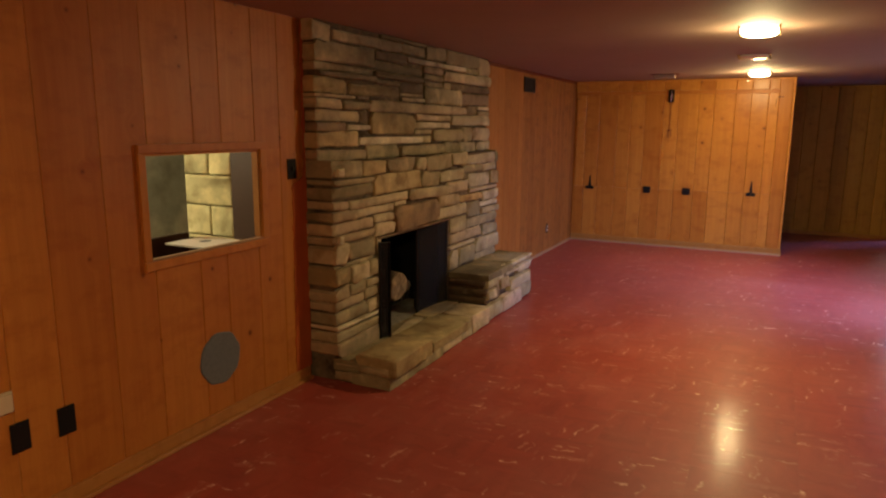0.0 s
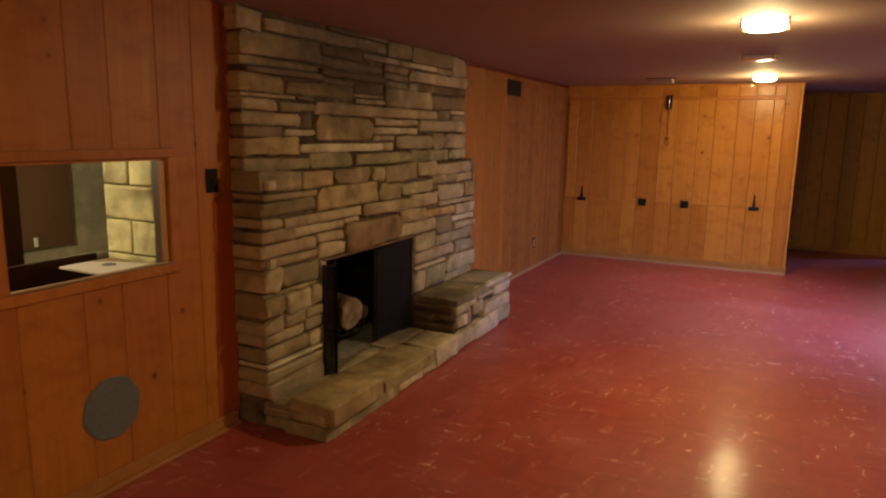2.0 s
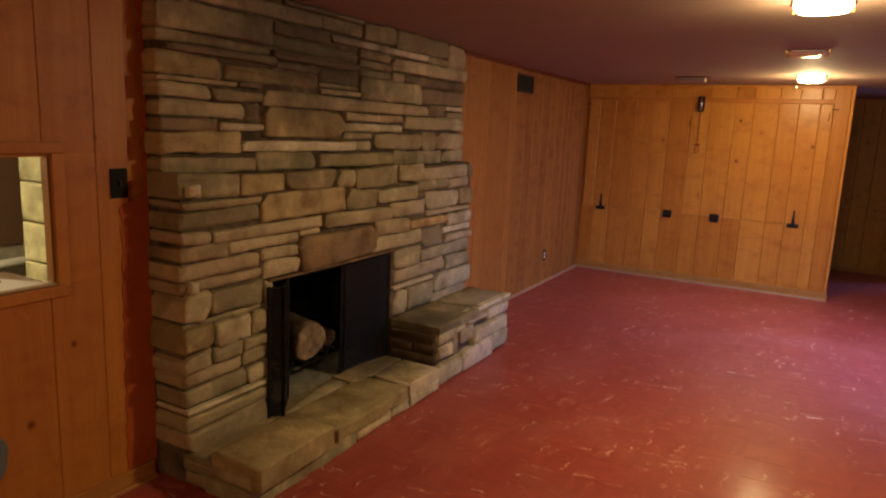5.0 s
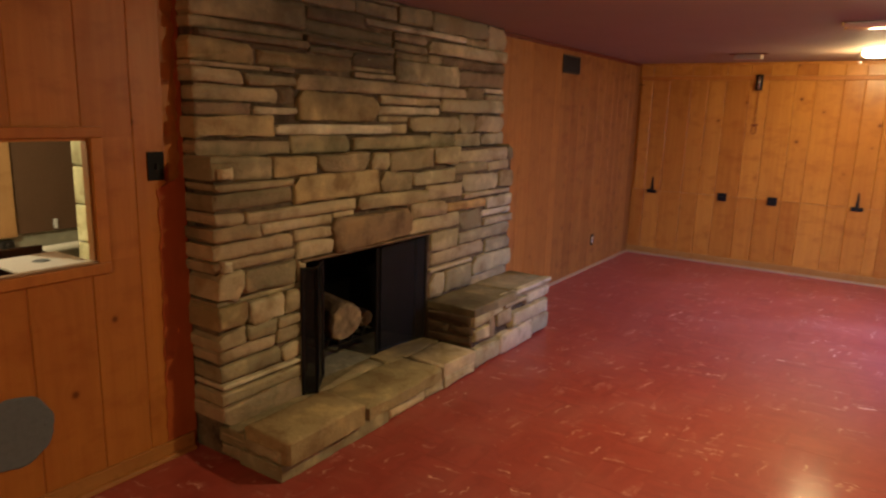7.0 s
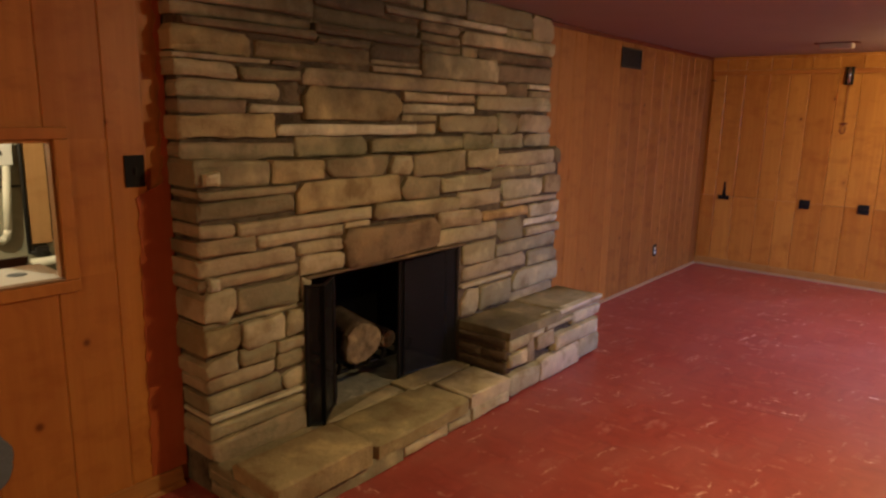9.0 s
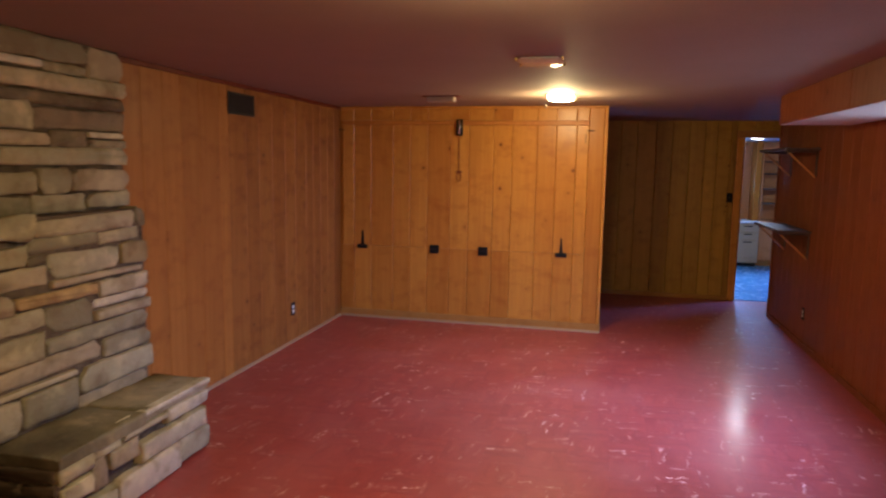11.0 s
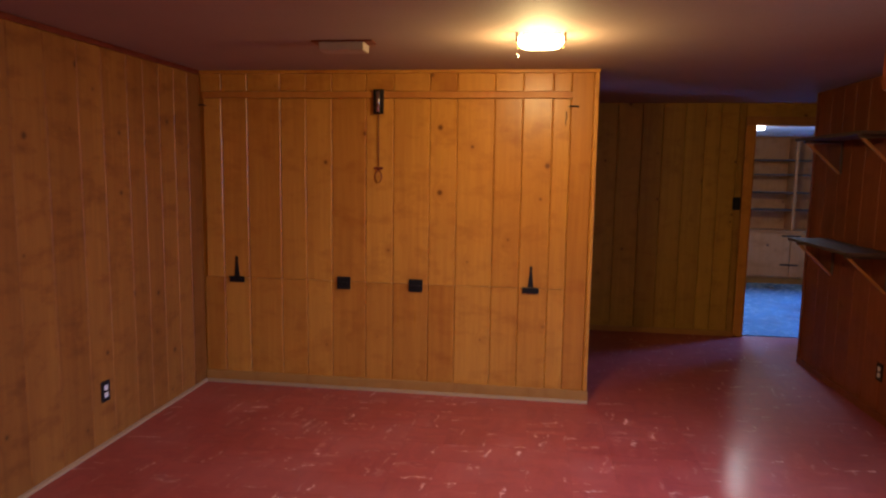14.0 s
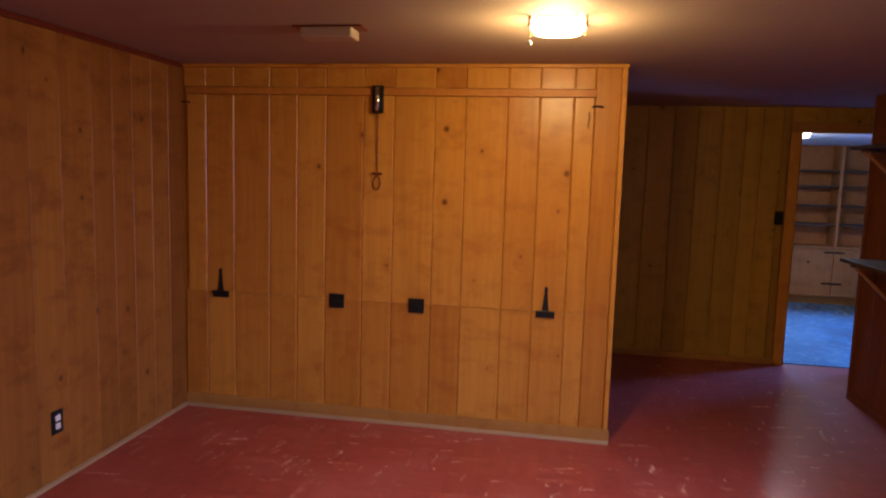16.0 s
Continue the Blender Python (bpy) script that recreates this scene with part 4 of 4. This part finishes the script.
def strap_hinge(x):
    bm = bmesh.new()
    vs = [(-0.020, 0.0), (0.020, 0.0), (0.013, 0.06), (0.008, 0.115), (0.011, 0.13), (0.0, 0.145), (-0.011, 0.13), (-0.008, 0.115), (-0.013, 0.06)]
    f = bm.faces.new([bm.verts.new((x + a, 10.1955, 0.765 + b)) for a, b in vs])
    up = bmesh.ops.extrude_face_region(bm, geom=[f])["geom"]
    for v in up:
        if isinstance(v, bmesh.types.BMVert):
            v.co.y -= 0.005
    h = part("strap_hinge", bm, BLACK, fold, "black wrought-iron strap hinge")
    part("knuckle", tube(bmesh.new(), (x - 0.055, 10.186, 0.757), (x + 0.055, 10.186, 0.757), 0.008, None, 10), BLACK, h)
    part("base_leaf", boxed((x - 0.055, 10.189, 0.722), (x + 0.055, 10.1945, 0.752), 0.002), BLACK, h)


strap_hinge(0.245)
strap_hinge(2.283)
for x in (1.014, 1.514):
    h = part("pull_plate", boxed((x - 0.048, 10.187, 0.702), (x + 0.048, 10.1945, 0.79), 0.004), BLACK, fold, "square black iron pull plate")
    part("pull", boxed((x - 0.03, 10.174, 0.738), (x + 0.03, 10.1865, 0.752), 0.003), BLACK, h)

latch = thing("wall_latch", 1.257, 10.196, 1.96, "black wall latch with bright steel barrel and pull cord", "latch")
part("plate", boxed((1.223, 10.168, 1.885), (1.291, 10.1855, 2.045), 0.004), BLACK, latch)
part("barrel", tube(bmesh.new(), (1.257, 10.162, 1.895), (1.257, 10.162, 2.035), 0.014, None, 14), STEEL, latch, "bright steel barrel", True)
part("cord", tube(bmesh.new(), (1.255, 10.189, 1.545), (1.257, 10.180, 1.886), 0.0028, None, 6), STAINED, latch, "thin brown cord")
part("cleat", boxed((1.225, 10.178, 1.522), (1.288, 10.1905, 1.538), 0.003), STAINED, latch, "small dark wooden cleat")
loop = [(1.255 + 0.022 * math.sin(a), 10.187, 1.475 - 0.040 * math.cos(a)) for a in [i * math.pi / 5 for i in range(11)]]
part("cord_loop", piped([(1.255, 10.188, 1.53), *loop[5:], *loop[:6]], 0.003, 6), STAINED, latch, "loop of cord")

def hook_latch(x, side, label):
    """A hook and eye across the panel's edge, and the slack end that hangs under it."""
    hook = thing("hook_latch", x, 10.196, 1.93, label, "hook", "hooks of the fold-down panel")
    part("hook", piped([(x - side * 0.028, 10.178, 1.936), (x - side * 0.01, 10.174, 1.94), (x + side * 0.025, 10.176, 1.937)], 0.0042, 8), BLACK, hook)
    part("eye", tube(bmesh.new(), (x + side * 0.025, 10.1755, 1.937), (x + side * 0.025, 10.2, 1.937), 0.006, None, 8), BLACK, hook)
    part("screw", tube(bmesh.new(), (x - side * 0.028, 10.176, 1.936), (x - side * 0.028, 10.19, 1.936), 0.005, None, 8), BLACK, hook)
    return hook


hook = hook_latch(2.52, 1, "small dark hook-and-eye latch at the panel's outer edge")
part("safety_pin", piped([(2.472, 10.178, 1.905), (2.478, 10.176, 1.87), (2.470, 10.176, 1.835), (2.476, 10.178, 1.82)], 0.0025, 6), BLACK, hook, "thin hanging wire")
hook_latch(0.018, -1, "small dark hook-and-eye latch in the wall's corner")

# ---- plates and outlets ----
def wall_plate(name, axis, face, out, s, z, w, h, material, label, category, bits=(), group=""):
    """A bevelled cover plate with its toggles, sockets or screws."""
    def span3(s0, s1, z0, z1, d0, d1):
        lo, hi = sorted((face + out * d0, face + out * d1))
        return ((lo, s0, z0), (hi, s1, z1)) if axis == "y" else ((s0, lo, z0), (s1, hi, z1))

    t = thing(name, face if axis == "y" else s, s if axis == "y" else face, z, label, category, group)
    part("plate", boxed(*span3(s - w / 2, s + w / 2, z - h / 2, z + h / 2, 0.0005, 0.007), 0.002), material, t)
    for bn, ds, dz, bw, bh, bd, bmat in bits:
        part(bn, boxed(*span3(s + ds - bw / 2, s + ds + bw / 2, z + dz - bh / 2, z + dz + bh / 2, 0.0072, 0.0072 + bd), 0.001), bmat, t)
    return t


SCREWS = (("screw", 0, 0.046, 0.007, 0.007, 0.002, BLACK), ("screw", 0, -0.046, 0.007, 0.007, 0.002, BLACK))
SOCKETS = (("socket", 0, 0.02, 0.030, 0.028, 0.003, WHITE), ("socket", 0, -0.02, 0.030, 0.028, 0.003, WHITE), ("screw", 0, 0, 0.006, 0.006, 0.002, STEEL))
wall_plate("light_switch", "y", 0, 1, 4.088, 1.316, 0.075, 0.118, BLACK_PLASTIC, "black switch plate on the pine beside the stonework", "switch", (("toggle", 0, 0, 0.010, 0.024, 0.009, BLACK), *SCREWS))
wall_plate("outlet", "y", 0, 1, 2.602, 0.370, 0.074, 0.120, BLACK_PLASTIC, "black cover plate low on the pine wall", "outlet", SCREWS, "plates on the pine wall")
wall_plate("outlet", "y", 0, 1, 2.413, 0.378, 0.074, 0.120, BLACK_PLASTIC, "black cover plate beside a cream box", "outlet", SCREWS, "plates on the pine wall")
wall_plate("junction_box", "y", 0, 1, 2.362, 0.530, 0.075, 0.085, CREAM, "small cream plastic wall box over a black plate", "wall box", (("lid", 0, 0, 0.06, 0.07, 0.012, CREAM),))
wall_plate("outlet", "y", 0, 1, 9.055, 0.300, 0.072, 0.115, BLACK_PLASTIC, "black outlet plate with two white sockets", "outlet", SOCKETS)
wall_plate("outlet", "y", 4.48, -1, 10.22, 0.305, 0.072, 0.115, BLACK_PLASTIC, "black outlet plate low on the dark wall", "outlet", SOCKETS)
wall_plate("light_switch", "x", 12.31, -1, 4.150, 1.256, 0.07, 0.115, BLACK_PLASTIC, "black switch plate beside the doorway", "switch", (("toggle", 0, 0, 0.010, 0.024, 0.009, BLACK), *SCREWS))

cover = thing("round_cover", 0, 3.461, 0.364, "round grey cover plate low on the pine wall", "cover plate")
CRNG = random.Random(4)
disc = bmesh.new()
wobble = [1 + 0.02 * math.sin(i * math.tau * 8 / 48) + CRNG.uniform(-0.012, 0.012) for i in range(48)]
hoops = [[disc.verts.new((x, 3.461 + r * wobble[i] * math.cos(i * math.tau / 48), 0.364 + r * wobble[i] * math.sin(i * math.tau / 48))) for i in range(48)] for x, r in ((0.0005, 0.139), (0.005, 0.139), (0.008, 0.133), (0.0085, 0.07))]
for one, two in zip(hoops, hoops[1:]):
    for i in range(48):
        disc.faces.new((one[i], one[(i + 1) % 48], two[(i + 1) % 48], two[i]))
disc.faces.new(hoops[-1]), disc.faces.new(hoops[0])
part("disc", disc, GREY_PLASTIC, cover)
for dy in (-0.105, 0.105):
    part("screw", tube(bmesh.new(), (0.0083, 3.461 + dy, 0.364), (0.0105, 3.461 + dy, 0.364), 0.006, 0.005, 10), GREY_PLASTIC, cover)

vent = thing("air_vent", 0, 8.235, 2.02, "dark metal air grille high on the pine wall", "vent")
part("backing", boxed((0.0005, 8.06, 1.95), (0.004, 8.41, 2.09)), BLACK, vent)
for a, b in (((0.0045, 8.05, 1.94), (0.014, 8.42, 1.955)), ((0.0045, 8.05, 2.085), (0.014, 8.42, 2.10)), ((0.0045, 8.05, 1.9555), (0.014, 8.065, 2.0845)), ((0.0045, 8.405, 1.9555), (0.014, 8.42, 2.0845))):
    part("frame", boxed(a, b, 0.002), GRILLE, vent)
for i in range(9):
    z = 1.966 + i * 0.0135
    bm = boxed((0.005, 8.066, z), (0.013, 8.404, z + 0.003))
    for v in bm.verts:
        v.co.z += (v.co.x - 0.009) * 0.6
    part("slat", bm, GRILLE, vent)

# ---- ceiling lamps ----
def bowl(cx, cy, top, side, drop):
    """A pillow-shaped square glass: a grid drawn down in the middle."""
    bm, n = bmesh.new(), 12
    g = [[None] * (n + 1) for _ in range(n + 1)]
    for i in range(n + 1):
        for k in range(n + 1):
            u, v = 2 * i / n - 1, 2 * k / n - 1
            dip = ((1 - u ** 4) * (1 - v ** 4)) ** 0.5
            g[i][k] = bm.verts.new((cx + u * side / 2 * (1 - 0.06 * v * v), cy + v * side / 2 * (1 - 0.06 * u * u), top - drop * dip))
    for i in range(n):
        for k in range(n):
            bm.faces.new((g[i][k], g[i + 1][k], g[i + 1][k + 1], g[i][k + 1]))
    return bm


def ceiling_lamp(x, y, glass, label, side=0.225, lift=0.022, drop=0.034):
    t = thing("ceiling_lamp", x, y, H, label, "ceiling lamp", "square glass ceiling lamps")
    part("pan", boxed((x - side * 0.4, y - side * 0.4, H - lift * 0.8), (x + side * 0.4, y + side * 0.4, H - 0.0005), 0.006), WHITE, t, "white metal pan")
    part("glass", bowl(x, y, H - lift, side, drop), glass, t, "pillow-shaped opal glass", True)
    for sx, sy in ((-1, -1), (-1, 1), (1, -1), (1, 1)):
        c = (x + sx * side * 0.49, y + sy * side * 0.42)
        clip = part("clip", boxed((c[0] - 0.006, c[1] - 0.006, H - lift - drop * 0.6), (c[0] + 0.006, c[1] + 0.006, H - 0.001), 0.002), BRASS, t, "brass clip")
    return t


ceiling_lamp(2.37, 5.6, LIT_GLASS, "lit square opal glass ceiling lamp near the fireplace")
ceiling_lamp(2.295, 9.135, LIT_GLASS, "lit square opal glass ceiling lamp near the end wall")
# fixture for the added, unseen lamp
ceiling_lamp(2.4, 0.6, LIT_GLASS, "added lit square glass ceiling lamp, unseen behind the start")
ceiling_lamp(2.29, 7.36, DULL_GLASS, "unlit square opal glass ceiling lamp", 0.245, 0.012, 0.018)
chain = thing("pull_chain", 2.19, 9.10, 2.08, "small glass bead pull hanging from the lamp", "pull chain")
part("chain", tube(bmesh.new(), (2.185, 9.06, 2.075), (2.185, 9.06, 2.13), 0.002, None, 6), STEEL, chain)
bm = bmesh.new()
bmesh.ops.create_icosphere(bm, subdivisions=2, radius=0.011, matrix=Matrix.Translation((2.185, 9.06, 2.066)))
part("bead", bm, DULL_GLASS, chain, "", True)

chime = thing("ceiling_box", 1.30, 9.22, H, "long cream plastic box screwed to the ceiling", "ceiling box")
part("base", boxed((1.14, 9.17, H - 0.008), (1.455, 9.28, H - 0.0005), 0.002), STAINED, chime, "dark base plate")
part("cover", boxed((1.18, 9.165, H - 0.052), (1.415, 9.285, H - 0.0085), 0.008), BEIGE, chime)

# ---- shelves on the right wall ----
def wall_shelf(y0, y1, z, label):
    t = thing("wall_shelf", 4.34, (y0 + y1) / 2, z, label, "shelf", "bracketed wall shelves")
    part("shelf_board", boxed((4.20, y0, z), (4.4785, y1, z + 0.022), 0.003), SHELF_WOOD, t)
    for y in (y0 + 0.06, y1 - 0.14):
        b = part("bracket", boxed((4.466, y - 0.012, z - 0.235), (4.4785, y + 0.012, z - 0.0005), 0.002), SHELF_WOOD, t, "wooden bracket")
        part("arm", boxed((4.215, y - 0.012, z - 0.02), (4.4655, y + 0.012, z - 0.0005), 0.002), SHELF_WOOD, b)
        bm = boxed((-0.008, -0.010, -0.165), (0.008, 0.010, 0.165), 0.002)
        bmesh.ops.transform(bm, matrix=pose(4.347, y, z - 0.122, 0, -47, 0), verts=bm.verts)
        part("brace", bm, TRIM, b, "pale diagonal brace")
    return t


wall_shelf(10.17, 11.14, 1.038, "grey-brown wooden shelf on diagonal brackets at waist height")
wall_shelf(10.12, 11.14, 1.775, "grey-brown wooden shelf on diagonal brackets above eye level")

# ---- next room ----
case = thing("bookcase", 5.9, 15.75, 0, "built-in pine bookcase with empty shelves over cupboards", "bookcase")
part("back", boxed((5.215, 15.91, 0.09), (6.6, 15.948, 2.03)), SHELF_BACK, case)
for a, b in ((5.20, 5.235), (5.85, 5.885), (6.58, 6.615)):
    part("upright", boxed((a, 15.62 if a > 5.3 else 15.60, 0.76), (b, 15.909, 2.04), 0.003), SHELF_BACK, case)
for z in (1.048, 1.288, 1.535, 1.736):
    for a, b in ((5.236, 5.849), (5.886, 6.579)):
        part("shelf", boxed((a, 15.63, z - 0.022), (b, 15.909, z), 0.002), SHELF_WOOD, case)
part("counter", boxed((5.20, 15.56, 0.735), (6.615, 15.909, 0.759), 0.004), SHELF_BACK, case)
part("cupboard_body", boxed((5.20, 15.60, 0.09), (6.615, 15.909, 0.734)), SHELF_BACK, case)
part("plinth", boxed((5.20, 15.62, 0.0), (6.615, 15.909, 0.089)), TRIM_X, case)
for a, b, kx in ((5.22, 5.835, 5.536), (5.845, 6.59, 6.4)):
    d = part("cupboard_door", boxed((a, 15.58, 0.11), (b, 15.5995, 0.722), 0.003), SHELF_BACK, case)
    part("knob", tube(bmesh.new(), (kx, 15.545, 0.55), (kx, 15.5795, 0.55), 0.014, 0.009, 12), BLACK, d)
for z in (0.277, 0.682):
    part("hinge", boxed((5.72, 15.572, z - 0.011), (5.965, 15.5795, z + 0.011), 0.003), BLACK, case, "long black strap hinge")

drawers = thing("drawer_unit", 5.02, 15.6, 0, "tan painted drawer unit with a pale top and dark pulls", "drawers")
part("body", boxed((4.84, 15.42, 0.07), (5.185, 15.90, 0.72), 0.003), TAN_PAINT, drawers)
part("top", boxed((4.82, 15.39, 0.721), (5.19, 15.90, 0.755), 0.004), WHITE, drawers)
part("plinth", boxed((4.86, 15.47, 0.0), (5.17, 15.89, 0.0695)), BLACK, drawers)
for z in (0.60, 0.47, 0.16):
    h = 0.10 if z > 0.4 else 0.28
    d = part("drawer_front", boxed((4.85, 15.402, z), (5.175, 15.4195, z + h), 0.003), TAN_PAINT, drawers)
    part("pull", boxed((4.95, 15.388, z + h - 0.035), (5.08, 15.4015, z + h - 0.018), 0.003), BLACK, d)
trim("post_far", (5.10, 15.60, 0.76), (5.19, 15.93, 2.06), PINE, "pine post beside the bookcase")
far_lamp = thing("ceiling_lamp", 4.67, 13.55, 2.06, "small lit round lamp on the white ceiling", "ceiling lamp")
part("base", tube(bmesh.new(), (4.67, 13.55, 2.049), (4.67, 13.55, 2.0595), 0.08, None, 24), WHITE, far_lamp)
part("glass", tube(bmesh.new(), (4.67, 13.55, 2.005), (4.67, 13.55, 2.0485), 0.07, 0.09, 24), LIT_COOL, far_lamp, "glowing glass")

# ---- utility room ----
chimney = structure("chimney_back", [((-1.075, 4.322, 0), (-0.131, 4.7, H)), ((-1.075, 4.7, 0), (-0.51, 6.84, H))], CONCRETE, "back of the chimney in concrete block")
row, z = 0, 0.0045
while z < H - 0.05:
    top = min(z + 0.198, H - 0.004)
    cuts = [-1.09, -0.665] if row % 2 else [-1.09, -0.865, -0.665]
    for a, b in zip(cuts, cuts[1:]):
        part("concrete_block", turned(slab(a, b - 0.005, z, top, -4.30, 0.02, 0.0006, 0.03), "y"), BLOCK, chimney)
    z, row = z + 0.2055, row + 1

tagged(part("post_board", boxed((-0.66, 4.288, 0.004), (-0.135, 4.318, H - 0.001), 0.003), TUB, None), "dark brown board beside the chimney blocks", "board")

tub = thing("laundry_tub", -0.42, 3.4, 0, "dark brown laundry tub under the opening", "laundry tub")
part("body", boxed((-0.66, 2.66, 0.004), (-0.075, 3.90, 0.70), 0.01), TUB, tub)
for a, b in (((-0.685, 2.62, 0.701), (-0.665, 3.92, 0.915)), ((-0.075, 2.62, 0.701), (-0.06, 3.92, 0.89)), ((-0.6645, 3.905, 0.701), (-0.0755, 3.92, 0.89)), ((-0.6645, 2.62, 0.701), (-0.0755, 2.635, 0.89))):
    part("side", boxed(a, b, 0.003), TUB, tub)
lid = tagged(part("white_board", boxed((-0.555, 3.635, 0.8905), (-0.055, 3.925, 0.902), 0.003), WHITE, None), "white board lying across the laundry tub", "board")
bm = bmesh.new()
tube(bm, (-0.40, 3.79, 0.9022), (-0.40, 3.79, 0.9045), 0.035, 0.03, 20)
stain = part("label_patch", bm, GREY_PLASTIC, lid, "grey round patch")

panel = thing("wall_panel", -3.39, 5.4, 0.44, "dark brown hardboard panel on the concrete wall", "panel")
part("sheet", boxed((-3.399, 4.972, 0.475), (-3.375, 5.645, 2.0), 0.003), BROWN_PANEL, panel)
part("socket", boxed((-3.3745, 5.265, 0.49), (-3.366, 5.297, 0.575), 0.002), WHITE, panel, "white outlet")
stud = tagged(part("timber_stud", boxed((-3.399, 4.818, 0.46), (-3.36, 4.968, H - 0.001), 0.003), ORANGE_BOARD, None), "bare orange timber stud against the concrete", "stud")
wash = thing("washer_box", -3.37, 4.6, 1.09, "white laundry outlet box with dark valves and waste pipe", "outlet box")
part("box", boxed((-3.399, 4.50, 1.095), (-3.33, 4.735, 1.262), 0.006), WHITE, wash)
for y, w in ((4.555, 0.045), (4.605, 0.022), (4.645, 0.04)):
    part("marking", boxed((-3.3298, y - w / 2, 1.168), (-3.3285, y + w / 2, 1.205)), GRILLE, wash, "dark printed mark")
for y in (4.47, 4.53, 4.60):
    tap = part("valve", tube(bmesh.new(), (-3.35, y, 0.985), (-3.35, y, 1.0945), 0.014, 0.011, 12), GRILLE, wash, "dark brass valve")
    part("handle", boxed((-3.337, y - 0.025, 1.02), (-3.325, y + 0.025, 1.036), 0.003), GRILLE, tap)
part("waste_pipe", piped([(-3.345, 4.69, 1.094), (-3.345, 4.655, 0.60), (-3.345, 4.64, 0.545), (-3.345, 4.605, 0.515), (-3.345, 4.565, 0.525), (-3.345, 4.54, 0.575), (-3.345, 4.505, 0.61), (-3.345, 4.38, 0.625)], 0.029, 14), PVC, wash, "white pvc trap pipe", True)
tagged(part("iron_pipe", piped([(-3.36, 4.795, 2.16), (-3.36, 4.795, 0.40), (-3.36, 4.93, 0.37)], 0.016, 10), GRILLE, None, "", True), "dark iron pipe up the concrete wall", "pipe")
tagged(part("conduit", piped([(-3.37, 4.50, 0.93), (-3.37, 4.77, 0.93)], 0.009, 8), GRILLE, None, "", True), "dark conduit along the concrete wall", "pipe")
tagged(part("drain_pipe", piped([(-3.33, 4.79, 0.318), (-3.33, 6.3, 0.35)], 0.034, 14), PVC, None, "", True), "white pvc drain pipe along the wall", "pipe")
fitting = thing("valve_box", -3.37, 4.87, 0.39, "dark iron valve fitting on the pipe", "valve")
part("body", boxed((-3.399, 4.83, 0.36), (-3.335, 4.93, 0.44), 0.012), GRILLE, fitting)
part("handle", tube(bmesh.new(), (-3.3345, 4.88, 0.40), (-3.30, 4.88, 0.40), 0.022, 0.018, 14), GRILLE, fitting)
bulb = thing("bare_bulb", -2.2, 3.2, H, "bare bulb in a ceiling socket in the utility room", "lamp")
part("socket", tube(bmesh.new(), (-2.2, 3.2, 2.08), (-2.2, 3.2, H - 0.001), 0.035, 0.05, 16), WHITE, bulb)
bm = bmesh.new()
bmesh.ops.create_icosphere(bm, subdivisions=2, radius=0.035, matrix=Matrix.Translation((-2.2, 3.2, 2.045)))
part("glass", bm, LIT_BULB, bulb, "", True)

tagged(part("timber_post", boxed((-1.09, 3.64, 0.0045), (-0.99, 3.74, H - 0.001), 0.006), TUB, None), "dark brown timber post in the utility room", "post")

# ---- floor tiles ----
def tile_mesh():
    bm = boxed((-TILE / 2 + 0.00015, -TILE / 2 + 0.00015, -0.0034), (TILE / 2 - 0.00015, TILE / 2 - 0.00015, 0.0))
    return mesh_of("tile", bm, RED_TILE)


ONE_TILE = tile_mesh()
TRNG = random.Random(23)
near, verts, faces = 0, [], []
for i in range(-16, 34):
    for k in range(-7, 71):
        x, y = (i + 0.5) * TILE, (k + 0.5) * TILE
        if x < -0.1 or (x > 4.6 and y < 11.3) or y > 12.45 or x > 6.3:
            continue
        if 0.6 < x < 3.95 and 4.3 < y < 9.05 and near < 300:
            ob = new("tile", ONE_TILE)
            ob.parent, ob.location = floor, (x, y, 0)
            ob.rotation_euler = (TRNG.uniform(-0.0016, 0.0016), TRNG.uniform(-0.0016, 0.0016), 0)
            near += 1
        else:
            h, n = TILE / 2 - 0.00015, len(verts)
            tx, ty = TRNG.uniform(-0.0016, 0.0016), TRNG.uniform(-0.0016, 0.0016)
            for z in (0, -0.0034):
                verts += [(x + u * h, y + v * h, z + (u * tx + v * ty) * h) for u, v in ((-1, -1), (1, -1), (1, 1), (-1, 1))]
            faces += [(n, n + 1, n + 2, n + 3), (n, n + 4, n + 5, n + 1), (n + 1, n + 5, n + 6, n + 2), (n + 2, n + 6, n + 7, n + 3), (n + 3, n + 7, n + 4, n)]
rest = bpy.data.meshes.new("tiles")
rest.from_pydata(verts, [], faces)
rest.materials.append(RED_TILE)
rest_ob = tagged(new("tiles", rest), "", "", "", "stuff")
rest_ob.parent = floor
